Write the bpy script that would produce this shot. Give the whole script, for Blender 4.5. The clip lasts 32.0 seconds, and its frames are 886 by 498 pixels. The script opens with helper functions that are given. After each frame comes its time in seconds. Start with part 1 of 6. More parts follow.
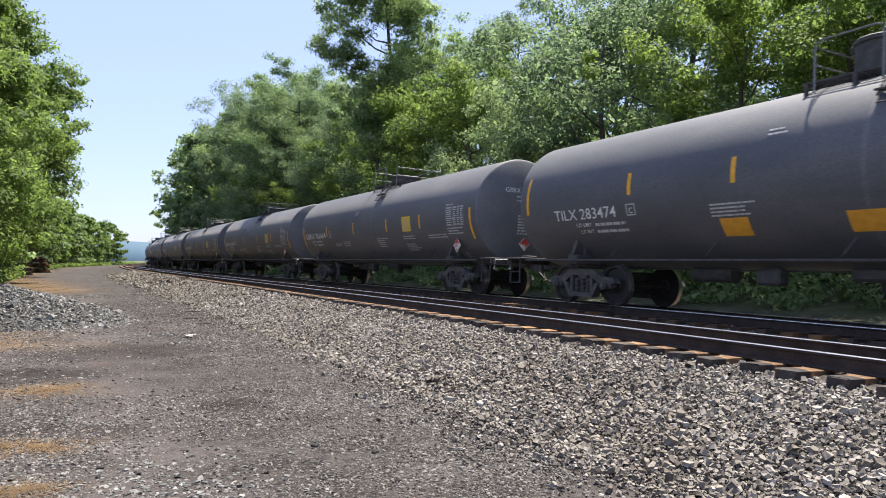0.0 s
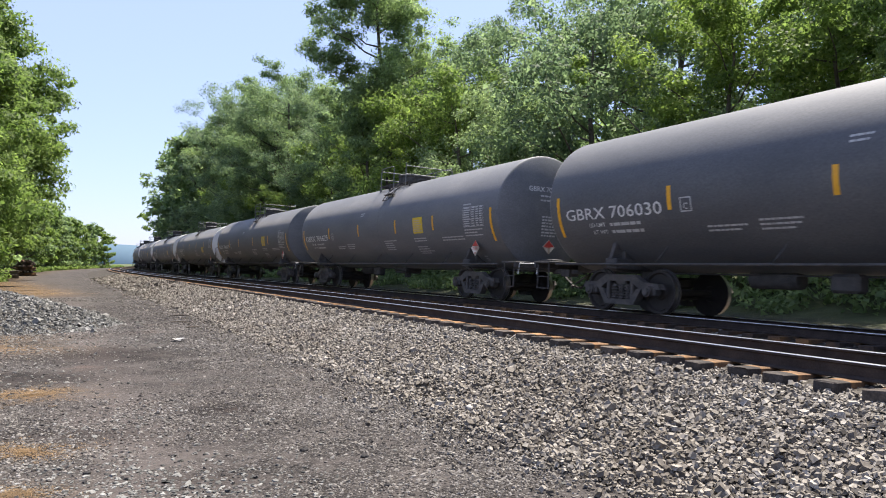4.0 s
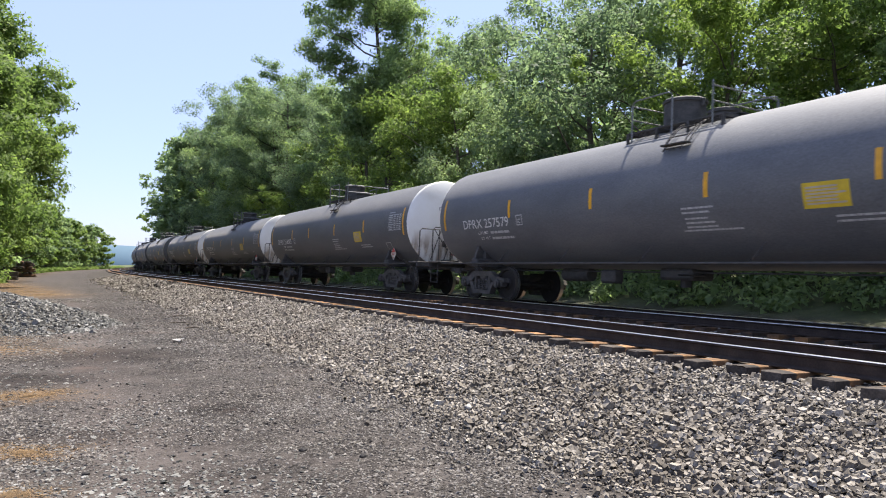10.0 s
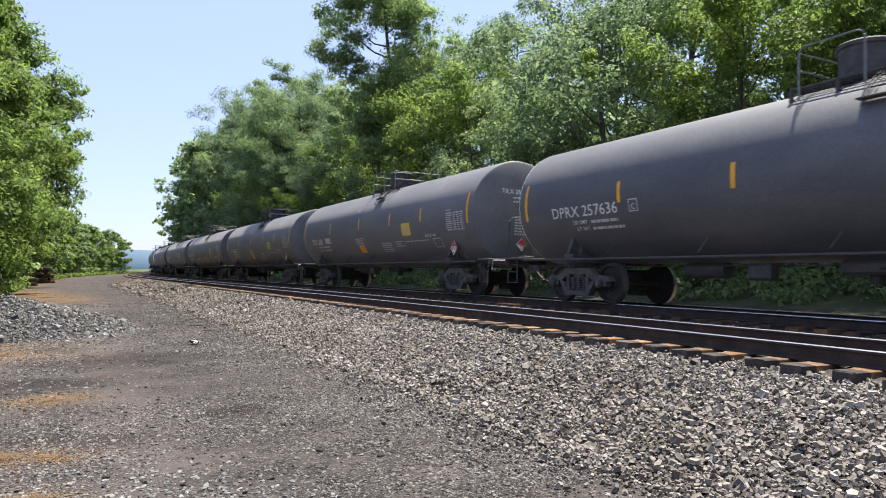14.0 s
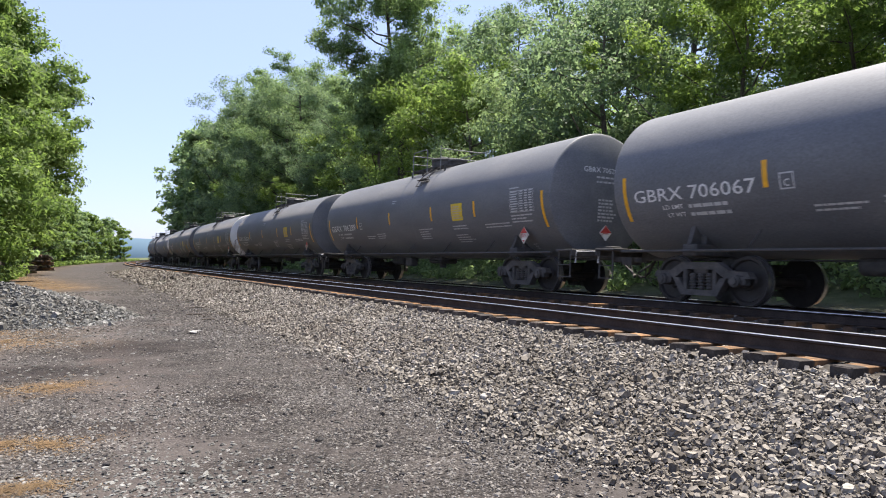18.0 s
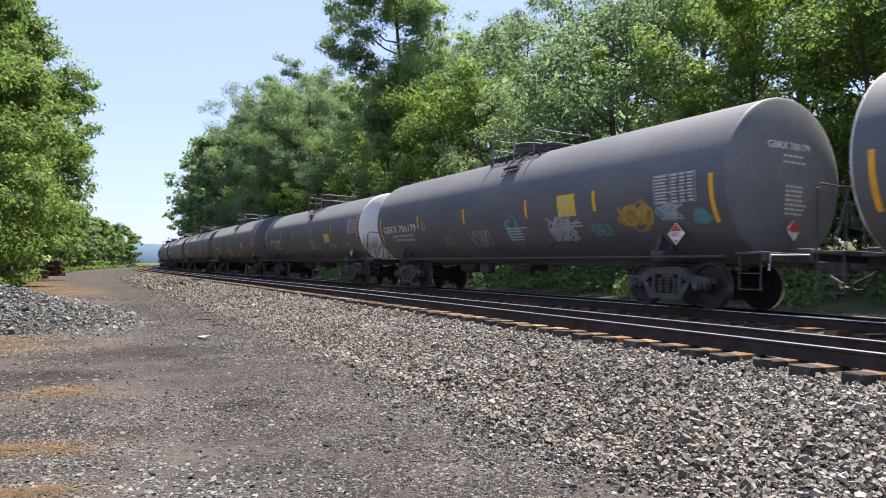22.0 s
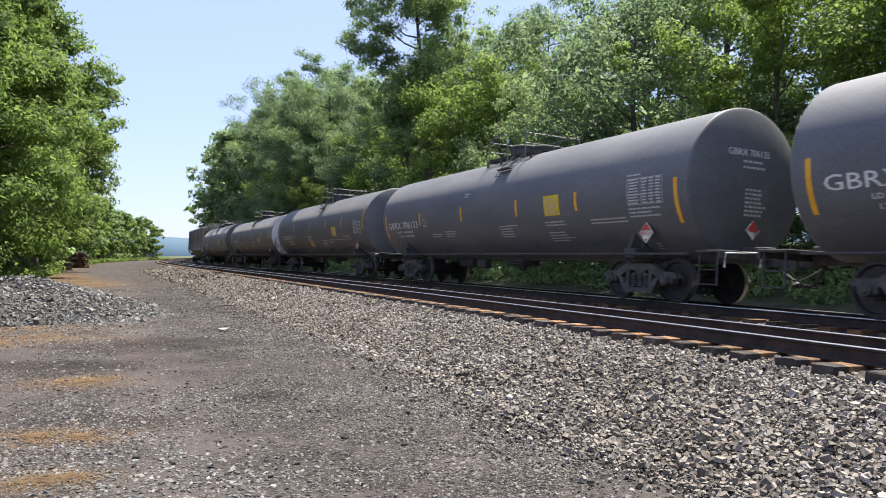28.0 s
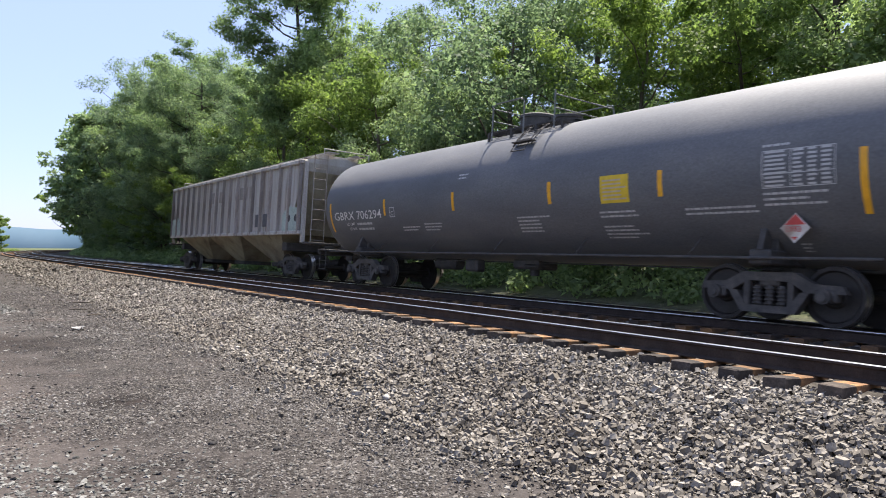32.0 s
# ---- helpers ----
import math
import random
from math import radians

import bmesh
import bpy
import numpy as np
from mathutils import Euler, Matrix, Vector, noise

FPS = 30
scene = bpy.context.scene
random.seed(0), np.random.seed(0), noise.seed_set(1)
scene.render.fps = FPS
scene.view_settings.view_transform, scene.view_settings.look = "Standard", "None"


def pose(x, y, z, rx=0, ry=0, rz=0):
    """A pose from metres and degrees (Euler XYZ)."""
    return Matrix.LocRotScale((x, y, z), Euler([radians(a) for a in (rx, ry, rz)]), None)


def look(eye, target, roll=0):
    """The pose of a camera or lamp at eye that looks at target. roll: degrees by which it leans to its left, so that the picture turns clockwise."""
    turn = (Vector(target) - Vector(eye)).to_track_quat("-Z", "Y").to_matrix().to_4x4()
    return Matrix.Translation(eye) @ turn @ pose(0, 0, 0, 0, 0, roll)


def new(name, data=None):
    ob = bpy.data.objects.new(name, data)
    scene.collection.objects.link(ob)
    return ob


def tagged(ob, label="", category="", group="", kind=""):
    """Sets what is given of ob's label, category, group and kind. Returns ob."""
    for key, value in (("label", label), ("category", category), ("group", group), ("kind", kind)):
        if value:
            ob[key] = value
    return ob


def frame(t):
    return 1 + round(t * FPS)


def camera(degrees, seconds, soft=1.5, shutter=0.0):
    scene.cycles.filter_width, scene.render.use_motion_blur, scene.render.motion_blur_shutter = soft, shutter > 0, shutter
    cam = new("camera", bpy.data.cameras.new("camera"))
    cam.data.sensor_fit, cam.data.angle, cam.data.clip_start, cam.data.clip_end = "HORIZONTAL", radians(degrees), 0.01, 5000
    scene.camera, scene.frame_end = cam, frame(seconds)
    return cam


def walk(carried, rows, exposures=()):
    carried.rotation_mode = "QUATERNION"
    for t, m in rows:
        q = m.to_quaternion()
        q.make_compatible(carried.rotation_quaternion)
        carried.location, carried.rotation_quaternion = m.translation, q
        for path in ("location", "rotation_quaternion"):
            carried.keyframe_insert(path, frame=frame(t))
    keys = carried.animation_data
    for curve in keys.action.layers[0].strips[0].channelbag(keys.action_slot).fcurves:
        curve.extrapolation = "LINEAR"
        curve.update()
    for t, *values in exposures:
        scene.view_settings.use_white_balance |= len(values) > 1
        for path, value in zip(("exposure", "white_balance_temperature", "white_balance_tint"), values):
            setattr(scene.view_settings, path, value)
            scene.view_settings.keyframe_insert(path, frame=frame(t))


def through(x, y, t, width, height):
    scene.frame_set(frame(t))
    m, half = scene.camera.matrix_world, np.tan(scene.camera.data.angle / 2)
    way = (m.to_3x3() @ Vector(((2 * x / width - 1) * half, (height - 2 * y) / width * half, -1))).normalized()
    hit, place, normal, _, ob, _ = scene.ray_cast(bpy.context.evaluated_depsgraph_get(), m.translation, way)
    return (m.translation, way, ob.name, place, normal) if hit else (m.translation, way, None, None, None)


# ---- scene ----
cam = camera(64.64, 32.0, 1.0, 0.1)
PATH = [
    (0, pose(-0.018, 0.002, 1.621, 90.798, 0.393, 1.161)),
    (0.5, pose(-0.009, 0.002, 1.620, 90.791, 0.380, 1.226)),
    (1, pose(-0.009, 0.000, 1.621, 90.808, 0.512, 0.700)),
    (1.5, pose(-0.006, 0.007, 1.621, 90.825, 0.567, 0.662)),
    (2, pose(-0.001, -0.005, 1.625, 90.897, 0.545, 0.662)),
    (2.5, pose(0.001, -0.002, 1.625, 90.969, 0.701, 0.693)),
    (3, pose(-0.009, 0.001, 1.624, 91.042, 0.754, 0.567)),
    (3.5, pose(-0.020, -0.002, 1.623, 91.070, 0.335, 0.404)),
    (5.5, pose(-0.010, -0.003, 1.628, 91.196, 0.481, 0.034)),
    (6, pose(-0.002, -0.001, 1.626, 91.229, 0.589, -0.001)),
    (6.5, pose(0.002, 0.003, 1.624, 91.280, 0.634, 0.007)),
    (7, pose(-0.004, -0.005, 1.625, 91.317, 0.508, -0.011)),
    (7.5, pose(-0.013, -0.002, 1.625, 91.248, 0.316, -0.073)),
    (8, pose(-0.012, -0.003, 1.627, 91.264, 0.648, -0.154)),
    (8.5, pose(-0.007, -0.003, 1.626, 91.225, 0.577, -0.160)),
    (9, pose(0.000, -0.000, 1.620, 91.193, 0.393, 0.008)),
    (9.5, pose(-0.004, -0.004, 1.619, 91.137, 0.522, 0.180)),
    (10, pose(-0.007, -0.005, 1.622, 91.076, 0.502, 0.288)),
    (10.5, pose(-0.008, -0.002, 1.615, 91.083, 0.427, 0.529)),
    (11, pose(-0.010, -0.005, 1.621, 90.994, 0.534, 0.596)),
    (11.5, pose(-0.019, -0.000, 1.618, 90.884, 0.277, 0.513)),
    (12, pose(-0.018, 0.004, 1.617, 90.732, 0.341, 0.459)),
    (12.5, pose(-0.018, 0.007, 1.617, 90.687, 0.424, 0.407)),
    (13, pose(-0.011, 0.014, 1.621, 90.736, 0.950, 0.450)),
    (13.5, pose(-0.008, 0.008, 1.618, 90.912, 1.388, 1.178)),
    (14, pose(-0.000, 0.007, 1.622, 90.959, 1.620, 1.450)),
    (14.5, pose(0.006, 0.008, 1.618, 91.001, 1.488, 1.667)),
    (16.5, pose(-0.011, -0.000, 1.618, 90.394, 0.810, 1.573)),
    (17, pose(-0.017, -0.005, 1.620, 90.280, 0.762, 1.522)),
    (17.5, pose(-0.015, -0.003, 1.622, 90.263, 0.728, 1.486)),
    (18, pose(-0.009, -0.001, 1.625, 90.248, 1.064, 1.396)),
    (18.5, pose(-0.001, 0.003, 1.620, 90.290, 1.162, 1.461)),
    (19, pose(0.001, 0.001, 1.619, 90.380, 1.222, 1.606)),
    (19.5, pose(0.000, 0.006, 1.622, 90.400, 1.090, 1.679)),
    (20, pose(0.001, 0.005, 1.620, 90.453, 0.959, 1.723)),
    (20.5, pose(0.001, 0.004, 1.620, 90.519, 1.101, 1.789)),
    (21, pose(-0.000, 0.000, 1.623, 90.578, 1.051, 1.972)),
    (21.5, pose(0.002, 0.006, 1.622, 90.662, 1.133, 2.115)),
    (22, pose(-0.003, 0.003, 1.622, 90.723, 1.010, 2.113)),
    (22.5, pose(-0.005, -0.006, 1.623, 90.732, 0.770, 2.101)),
    (23, pose(-0.003, -0.004, 1.626, 90.687, 0.912, 2.108)),
    (23.5, pose(-0.004, -0.005, 1.618, 90.748, 0.829, 2.270)),
    (24, pose(-0.009, -0.001, 1.620, 90.703, 0.846, 2.328)),
    (24.5, pose(-0.016, -0.007, 1.622, 90.639, 0.650, 2.256)),
    (25, pose(-0.014, -0.010, 1.618, 90.585, 0.458, 2.237)),
    (25.5, pose(-0.010, -0.000, 1.618, 90.505, 0.743, 2.240)),
    (27.5, pose(-0.009, -0.000, 1.613, 90.400, 0.604, 3.278)),
    (28, pose(-0.004, 0.006, 1.610, 90.380, 0.527, 3.637)),
    (28.5, pose(-0.013, 0.006, 1.606, 90.379, 0.315, 3.960)),
    (29, pose(-0.021, -0.004, 1.618, 90.316, 0.139, 3.190)),
    (29.5, pose(-0.024, -0.004, 1.625, 90.204, 0.000, 2.177)),
    (30, pose(-0.023, 0.012, 1.616, 90.262, -0.337, 1.145)),
    (30.5, pose(-0.024, 0.019, 1.618, 90.242, -0.230, 0.696)),
    (31, pose(-0.021, 0.029, 1.618, 90.116, 0.014, -1.150)),
    (31.5, pose(-0.017, 0.058, 1.614, 90.061, -0.223, -3.170)),
    (32, pose(-0.030, 0.112, 1.610, 90.212, -0.493, -6.392)),
]
EXPOSURES = [(0.0, 1.40, 6500, 12.5), (32.0, 1.40, 6500, 12.5)]
walk(cam, PATH, EXPOSURES)

# ---- sky, sun ----
SUN_AZ, SUN_EL = radians(48), radians(67)
world = bpy.data.worlds.new("sky")
scene.world = world
world.use_nodes = True
wn = world.node_tree
sky = wn.nodes.new("ShaderNodeTexSky")
sky.sky_type, sky.sun_disc = "NISHITA", False
sky.sun_elevation, sky.sun_rotation = SUN_EL, radians(90) - SUN_AZ
sky.air_density, sky.dust_density, sky.ozone_density = 1.3, 0.9, 4.5
sky.altitude = 600
# summer haze evens out the sky
haze = wn.nodes.new("ShaderNodeMix")
haze.data_type = "RGBA"
haze.inputs[0].default_value, haze.inputs[7].default_value = 0.68, (2.11, 2.45, 4.02, 1)
wn.links.new(sky.outputs["Color"], haze.inputs[6])
wn.links.new(haze.outputs[2], wn.nodes["Background"].inputs["Color"])
wn.nodes["Background"].inputs["Strength"].default_value = 0.107
sun_data = bpy.data.lights.new("sun", "SUN")
sun_data.energy, sun_data.angle, sun_data.color = 5.0, radians(0.6), (1.0, 0.945, 0.835)
sun = new("sun", sun_data)
sun.matrix_world = look((math.cos(SUN_EL) * math.cos(SUN_AZ) * 90, math.cos(SUN_EL) * math.sin(SUN_AZ) * 90, math.sin(SUN_EL) * 90), (0, 0, 0))


# ---- materials ----
def material(name, rough=0.7, metal=0.0, spec=0.4):
    m = bpy.data.materials.new(name)
    m.use_nodes = True
    b = m.node_tree.nodes["Principled BSDF"]
    b.inputs["Roughness"].default_value, b.inputs["Metallic"].default_value = rough, metal
    b.inputs["Specular IOR Level"].default_value = spec
    return m, m.node_tree, b


def node(nt, kind, **values):
    n = nt.nodes.new(kind)
    for key, value in values.items():
        n.inputs[key].default_value = value
    return n


def coords(nt, out="Object"):
    return nt.nodes.new("ShaderNodeTexCoord").outputs[out]


def noise_tex(nt, scale, detail=4, rough=0.55, out="Object", distort=0.0):
    n = node(nt, "ShaderNodeTexNoise", Scale=scale, Detail=detail, Roughness=rough, Distortion=distort)
    nt.links.new(coords(nt, out), n.inputs["Vector"])
    return n.outputs["Fac"]


def ramp(nt, fac, *stops):
    r = nt.nodes.new("ShaderNodeValToRGB")
    while len(r.color_ramp.elements) < len(stops):
        r.color_ramp.elements.new(0.5)
    for e, (at, c) in zip(r.color_ramp.elements, stops):
        e.position, e.color = at, (*c, 1)
    nt.links.new(fac, r.inputs["Fac"])
    return r.outputs["Color"]


def mix(nt, fac, a, b, how="MIX"):
    m = nt.nodes.new("ShaderNodeMix")
    m.data_type, m.blend_type = "RGBA", how
    for value, socket in ((fac, m.inputs[0]), (a, m.inputs[6]), (b, m.inputs[7])):
        if isinstance(value, bpy.types.NodeSocket):
            nt.links.new(value, socket)
        elif isinstance(value, tuple):
            socket.default_value = (*value, 1)
        else:
            socket.default_value = value
    return m.outputs[2]


def bump(nt, b, height, strength=0.3, distance=0.02):
    n = node(nt, "ShaderNodeBump", Strength=strength, Distance=distance)
    nt.links.new(height, n.inputs["Height"])
    nt.links.new(n.outputs["Normal"], b.inputs["Normal"])


def worn(name, colours, scale=3.0, fine=60.0, rough=0.7, metal=0.0, spec=0.4, bumps=0.15, per_object=0.0, stretch=None):
    """A surface with broad stains, fine grain and a little relief."""
    m, nt, b = material(name, rough, metal, spec)
    broad, grain = noise_tex(nt, scale, 5, 0.6), noise_tex(nt, fine, 3, 0.6)
    if stretch:
        mp = nt.nodes.new("ShaderNodeMapping")
        mp.inputs["Scale"].default_value = stretch
        nt.links.new(coords(nt), mp.inputs["Vector"])
        n = node(nt, "ShaderNodeTexNoise", Scale=scale, Detail=5, Roughness=0.6)
        nt.links.new(mp.outputs["Vector"], n.inputs["Vector"])
        broad = n.outputs["Fac"]
    steps = np.linspace(0.28, 0.72, len(colours))
    c = ramp(nt, broad, *[(float(a), k) for a, k in zip(steps, colours)])
    g = ramp(nt, grain, (0.3, (0.75, 0.75, 0.75)), (0.7, (1.2, 1.2, 1.2)))
    c = mix(nt, 1.0, c, g, "MULTIPLY")
    if per_object:
        info = nt.nodes.new("ShaderNodeObjectInfo")
        o = ramp(nt, info.outputs["Random"], (0.0, (1 - per_object,) * 3), (1.0, (1 + per_object,) * 3))
        c = mix(nt, 1.0, c, o, "MULTIPLY")
    nt.links.new(c, b.inputs["Base Color"])
    bump(nt, b, grain, bumps, 0.01)
    return m


def leaf_material(name, dark, mid, light, through=0.45):
    m, nt, b = material(name, 0.62, 0.0, 0.2)
    geo, info = nt.nodes.new("ShaderNodeNewGeometry"), nt.nodes.new("ShaderNodeObjectInfo")
    c = ramp(nt, geo.outputs["Random Per Island"], (0.0, dark), (0.55, mid), (1.0, light))
    o = ramp(nt, info.outputs["Random"], (0.0, (0.86, 0.88, 0.88)), (0.5, (1.0, 1.0, 1.0)), (1.0, (1.12, 1.09, 0.96)))
    big = ramp(nt, noise_tex(nt, 0.35, 2), (0.35, (0.82, 0.85, 0.85)), (0.65, (1.12, 1.10, 1.0)))
    c = mix(nt, 1.0, mix(nt, 1.0, c, o, "MULTIPLY"), big, "MULTIPLY")
    nt.links.new(c, b.inputs["Base Color"])
    t = nt.nodes.new("ShaderNodeBsdfTranslucent")
    nt.links.new(mix(nt, 1.0, c, (2.15, 2.2, 1.95), "MULTIPLY"), t.inputs["Color"])
    s = nt.nodes.new("ShaderNodeMixShader")
    s.inputs[0].default_value = through
    nt.links.new(b.outputs[0], s.inputs[1])
    nt.links.new(t.outputs[0], s.inputs[2])
    nt.links.new(s.outputs[0], nt.nodes["Material Output"].inputs["Surface"])
    return m


def stone_material(name, *colours):
    m, nt, b = material(name, 0.85, 0.0, 0.3)
    geo = nt.nodes.new("ShaderNodeNewGeometry")
    steps = np.linspace(0.0, 1.0, len(colours))
    c = ramp(nt, geo.outputs["Random Per Island"], *[(float(a), k) for a, k in zip(steps, colours)])
    g = ramp(nt, noise_tex(nt, 45, 3), (0.3, (0.7, 0.7, 0.7)), (0.7, (1.25, 1.25, 1.25)))
    big = ramp(nt, noise_tex(nt, 0.5, 4), (0.35, (0.85, 0.82, 0.8)), (0.65, (1.1, 1.1, 1.12)))
    nt.links.new(mix(nt, 1.0, mix(nt, 1.0, c, g, "MULTIPLY"), big, "MULTIPLY"), b.inputs["Base Color"])
    return m


def flat(name, colour, rough=0.5, metal=0.0):
    m, nt, b = material(name, rough, metal)
    g = ramp(nt, noise_tex(nt, 7.0, 5), (0.3, tuple(0.82 * v for v in colour)), (0.7, tuple(1.08 * v for v in colour)))
    nt.links.new(g, b.inputs["Base Color"])
    return m


def pebbles(nt, scale, out="Object"):
    """Cells of small stones: their random colour value and their rounded height."""
    v = node(nt, "ShaderNodeTexVoronoi", Scale=scale, Randomness=1.0)
    nt.links.new(coords(nt, out), v.inputs["Vector"])
    sep = nt.nodes.new("ShaderNodeSeparateColor")
    nt.links.new(v.outputs["Color"], sep.inputs["Color"])
    return sep.outputs[0], v.outputs["Distance"]


def dirt_material():
    m, nt, b = material("packed_dirt", 0.95, 0.0, 0.2)
    broad, mid = noise_tex(nt, 0.22, 5, 0.6), noise_tex(nt, 1.6, 6, 0.65)
    fine = noise_tex(nt, 14.0, 5, 0.7)
    cell, dist = pebbles(nt, 48.0)
    cell2, dist2 = pebbles(nt, 24.0)
    soil = ramp(nt, broad, (0.32, (0.040, 0.034, 0.031)), (0.5, (0.062, 0.054, 0.049)), (0.68, (0.084, 0.077, 0.071)))
    lane = nt.nodes.new("ShaderNodeAttribute")
    lane.attribute_name = "lane"
    soil = mix(nt, lane.outputs["Fac"], soil, ramp(nt, mid, (0.3, (0.062, 0.052, 0.047)), (0.7, (0.104, 0.088, 0.080))))
    soil = mix(nt, 1.0, soil, ramp(nt, fine, (0.3, (0.72, 0.72, 0.72)), (0.7, (1.25, 1.25, 1.25))), "MULTIPLY")
    grit = ramp(nt, cell, (0.0, (0.020, 0.018, 0.017)), (0.4, (0.050, 0.045, 0.041)), (0.75, (0.092, 0.085, 0.078)), (1.0, (0.18, 0.168, 0.155)))
    # shade between pebbles is painted in: lighter middles, dark edges
    gap = ramp(nt, dist, (0.2, (1.15, 1.15, 1.15)), (0.7, (0.35, 0.33, 0.32)))
    grit = mix(nt, 1.0, grit, gap, "MULTIPLY")
    where = ramp(nt, mid, (0.36, (0.15, 0.15, 0.15)), (0.56, (1.0, 1.0, 1.0)))
    where = mix(nt, mix(nt, 1.0, lane.outputs["Fac"], (0.7, 0.7, 0.7), "MULTIPLY"), where, (0.0, 0.0, 0.0))
    c = mix(nt, where, soil, grit)
    chips = ramp(nt, cell2, (0.86, (0, 0, 0)), (0.90, (0.85, 0.85, 0.85)))
    chips = mix(nt, 1.0, chips, ramp(nt, dist2, (0.22, (1, 1, 1)), (0.34, (0, 0, 0))), "MULTIPLY")
    c = mix(nt, chips, c, (0.17, 0.162, 0.155))
    # damp dark spots and rusty tints
    c = mix(nt, 1.0, c, ramp(nt, noise_tex(nt, 0.62, 5, 0.62, distort=0.6), (0.30, (0.60, 0.58, 0.58)), (0.44, (0.92, 0.90, 0.90)), (0.6, (1.06, 1.05, 1.05))), "MULTIPLY")
    c = mix(nt, ramp(nt, noise_tex(nt, 0.8, 4, 0.6, distort=0.4), (0.60, (0, 0, 0)), (0.74, (0.45, 0.45, 0.45))), c, (0.135, 0.095, 0.078))
    # dark damp hollows, and straw-coloured turf
    damp, dry = nt.nodes.new("ShaderNodeAttribute"), nt.nodes.new("ShaderNodeAttribute")
    damp.attribute_name, dry.attribute_name = "damp", "dry"
    c = mix(nt, damp.outputs["Fac"], c, mix(nt, 1.0, c, (0.42, 0.38, 0.36), "MULTIPLY"))
    ragged = mix(nt, 1.0, dry.outputs["Fac"], ramp(nt, noise_tex(nt, 5.0, 5, 0.7), (0.36, (0.0, 0.0, 0.0)), (0.58, (1.0, 1.0, 1.0))), "MULTIPLY")
    c = mix(nt, ragged, c, ramp(nt, noise_tex(nt, 30.0, 4, 0.7), (0.3, (0.085, 0.050, 0.024)), (0.55, (0.165, 0.102, 0.046)), (0.75, (0.24, 0.165, 0.075))))
    # grass and leaf litter away from the track and the yard
    far = nt.nodes.new("ShaderNodeAttribute")
    far.attribute_name = "green"
    grass = ramp(nt, noise_tex(nt, 2.5, 6, 0.7), (0.3, (0.05, 0.06, 0.03)), (0.6, (0.085, 0.10, 0.045)), (0.8, (0.15, 0.135, 0.07)))
    c = mix(nt, far.outputs["Fac"], c, grass)
    nt.links.new(c, b.inputs["Base Color"])
    h = mix(nt, where, fine, ramp(nt, dist, (0.1, (1, 1, 1)), (0.7, (0, 0, 0))))
    bump(nt, b, h, 1.0, 0.016)
    return m


def tie_material():
    """Dark creosoted wood, rust-stained beside the rails."""
    m, nt, b = material("creosoted_tie_wood", 0.9, 0.0, 0.2)
    sep = nt.nodes.new("ShaderNodeSeparateXYZ")
    nt.links.new(coords(nt), sep.inputs[0])
    side = nt.nodes.new("ShaderNodeMath")
    side.operation = "ABSOLUTE"
    nt.links.new(sep.outputs["Y"], side.inputs[0])
    wobble = node(nt, "ShaderNodeMath")
    wobble.operation = "MULTIPLY_ADD"
    nt.links.new(noise_tex(nt, 6.0, 4), wobble.inputs[0])
    wobble.inputs[1].default_value = 0.30
    nt.links.new(side.outputs[0], wobble.inputs[2])
    stain = ramp(nt, wobble.outputs[0], (0.0, (0.5, 0.5, 0.5)), (0.9, (0.7, 0.7, 0.7)), (0.95, (1, 1, 1)), (1.0, (0, 0, 0)))
    stain.node.color_ramp.elements[2].position = 0.98
    halved = nt.nodes.new("ShaderNodeMath")
    halved.operation = "MULTIPLY"
    halved.inputs[1].default_value = 0.82
    nt.links.new(wobble.outputs[0], halved.inputs[0])
    nt.links.new(halved.outputs[0], stain.node.inputs["Fac"])
    info = nt.nodes.new("ShaderNodeObjectInfo")
    wood = ramp(nt, noise_tex(nt, 5.0, 5, 0.6), (0.3, (0.038, 0.033, 0.030)), (0.55, (0.075, 0.064, 0.055)), (0.75, (0.125, 0.105, 0.088)))
    rust = ramp(nt, noise_tex(nt, 9.0, 4), (0.3, (0.16, 0.09, 0.045)), (0.7, (0.36, 0.20, 0.09)))
    c = mix(nt, stain, wood, rust)
    grain = noise_tex(nt, 55, 3)
    c = mix(nt, 1.0, c, ramp(nt, grain, (0.3, (0.7, 0.7, 0.7)), (0.7, (1.2, 1.2, 1.2))), "MULTIPLY")
    c = mix(nt, 1.0, c, ramp(nt, info.outputs["Random"], (0.0, (0.6, 0.62, 0.65)), (1.0, (1.3, 1.22, 1.15))), "MULTIPLY")
    nt.links.new(c, b.inputs["Base Color"])
    bump(nt, b, grain, 0.4, 0.01)
    return m


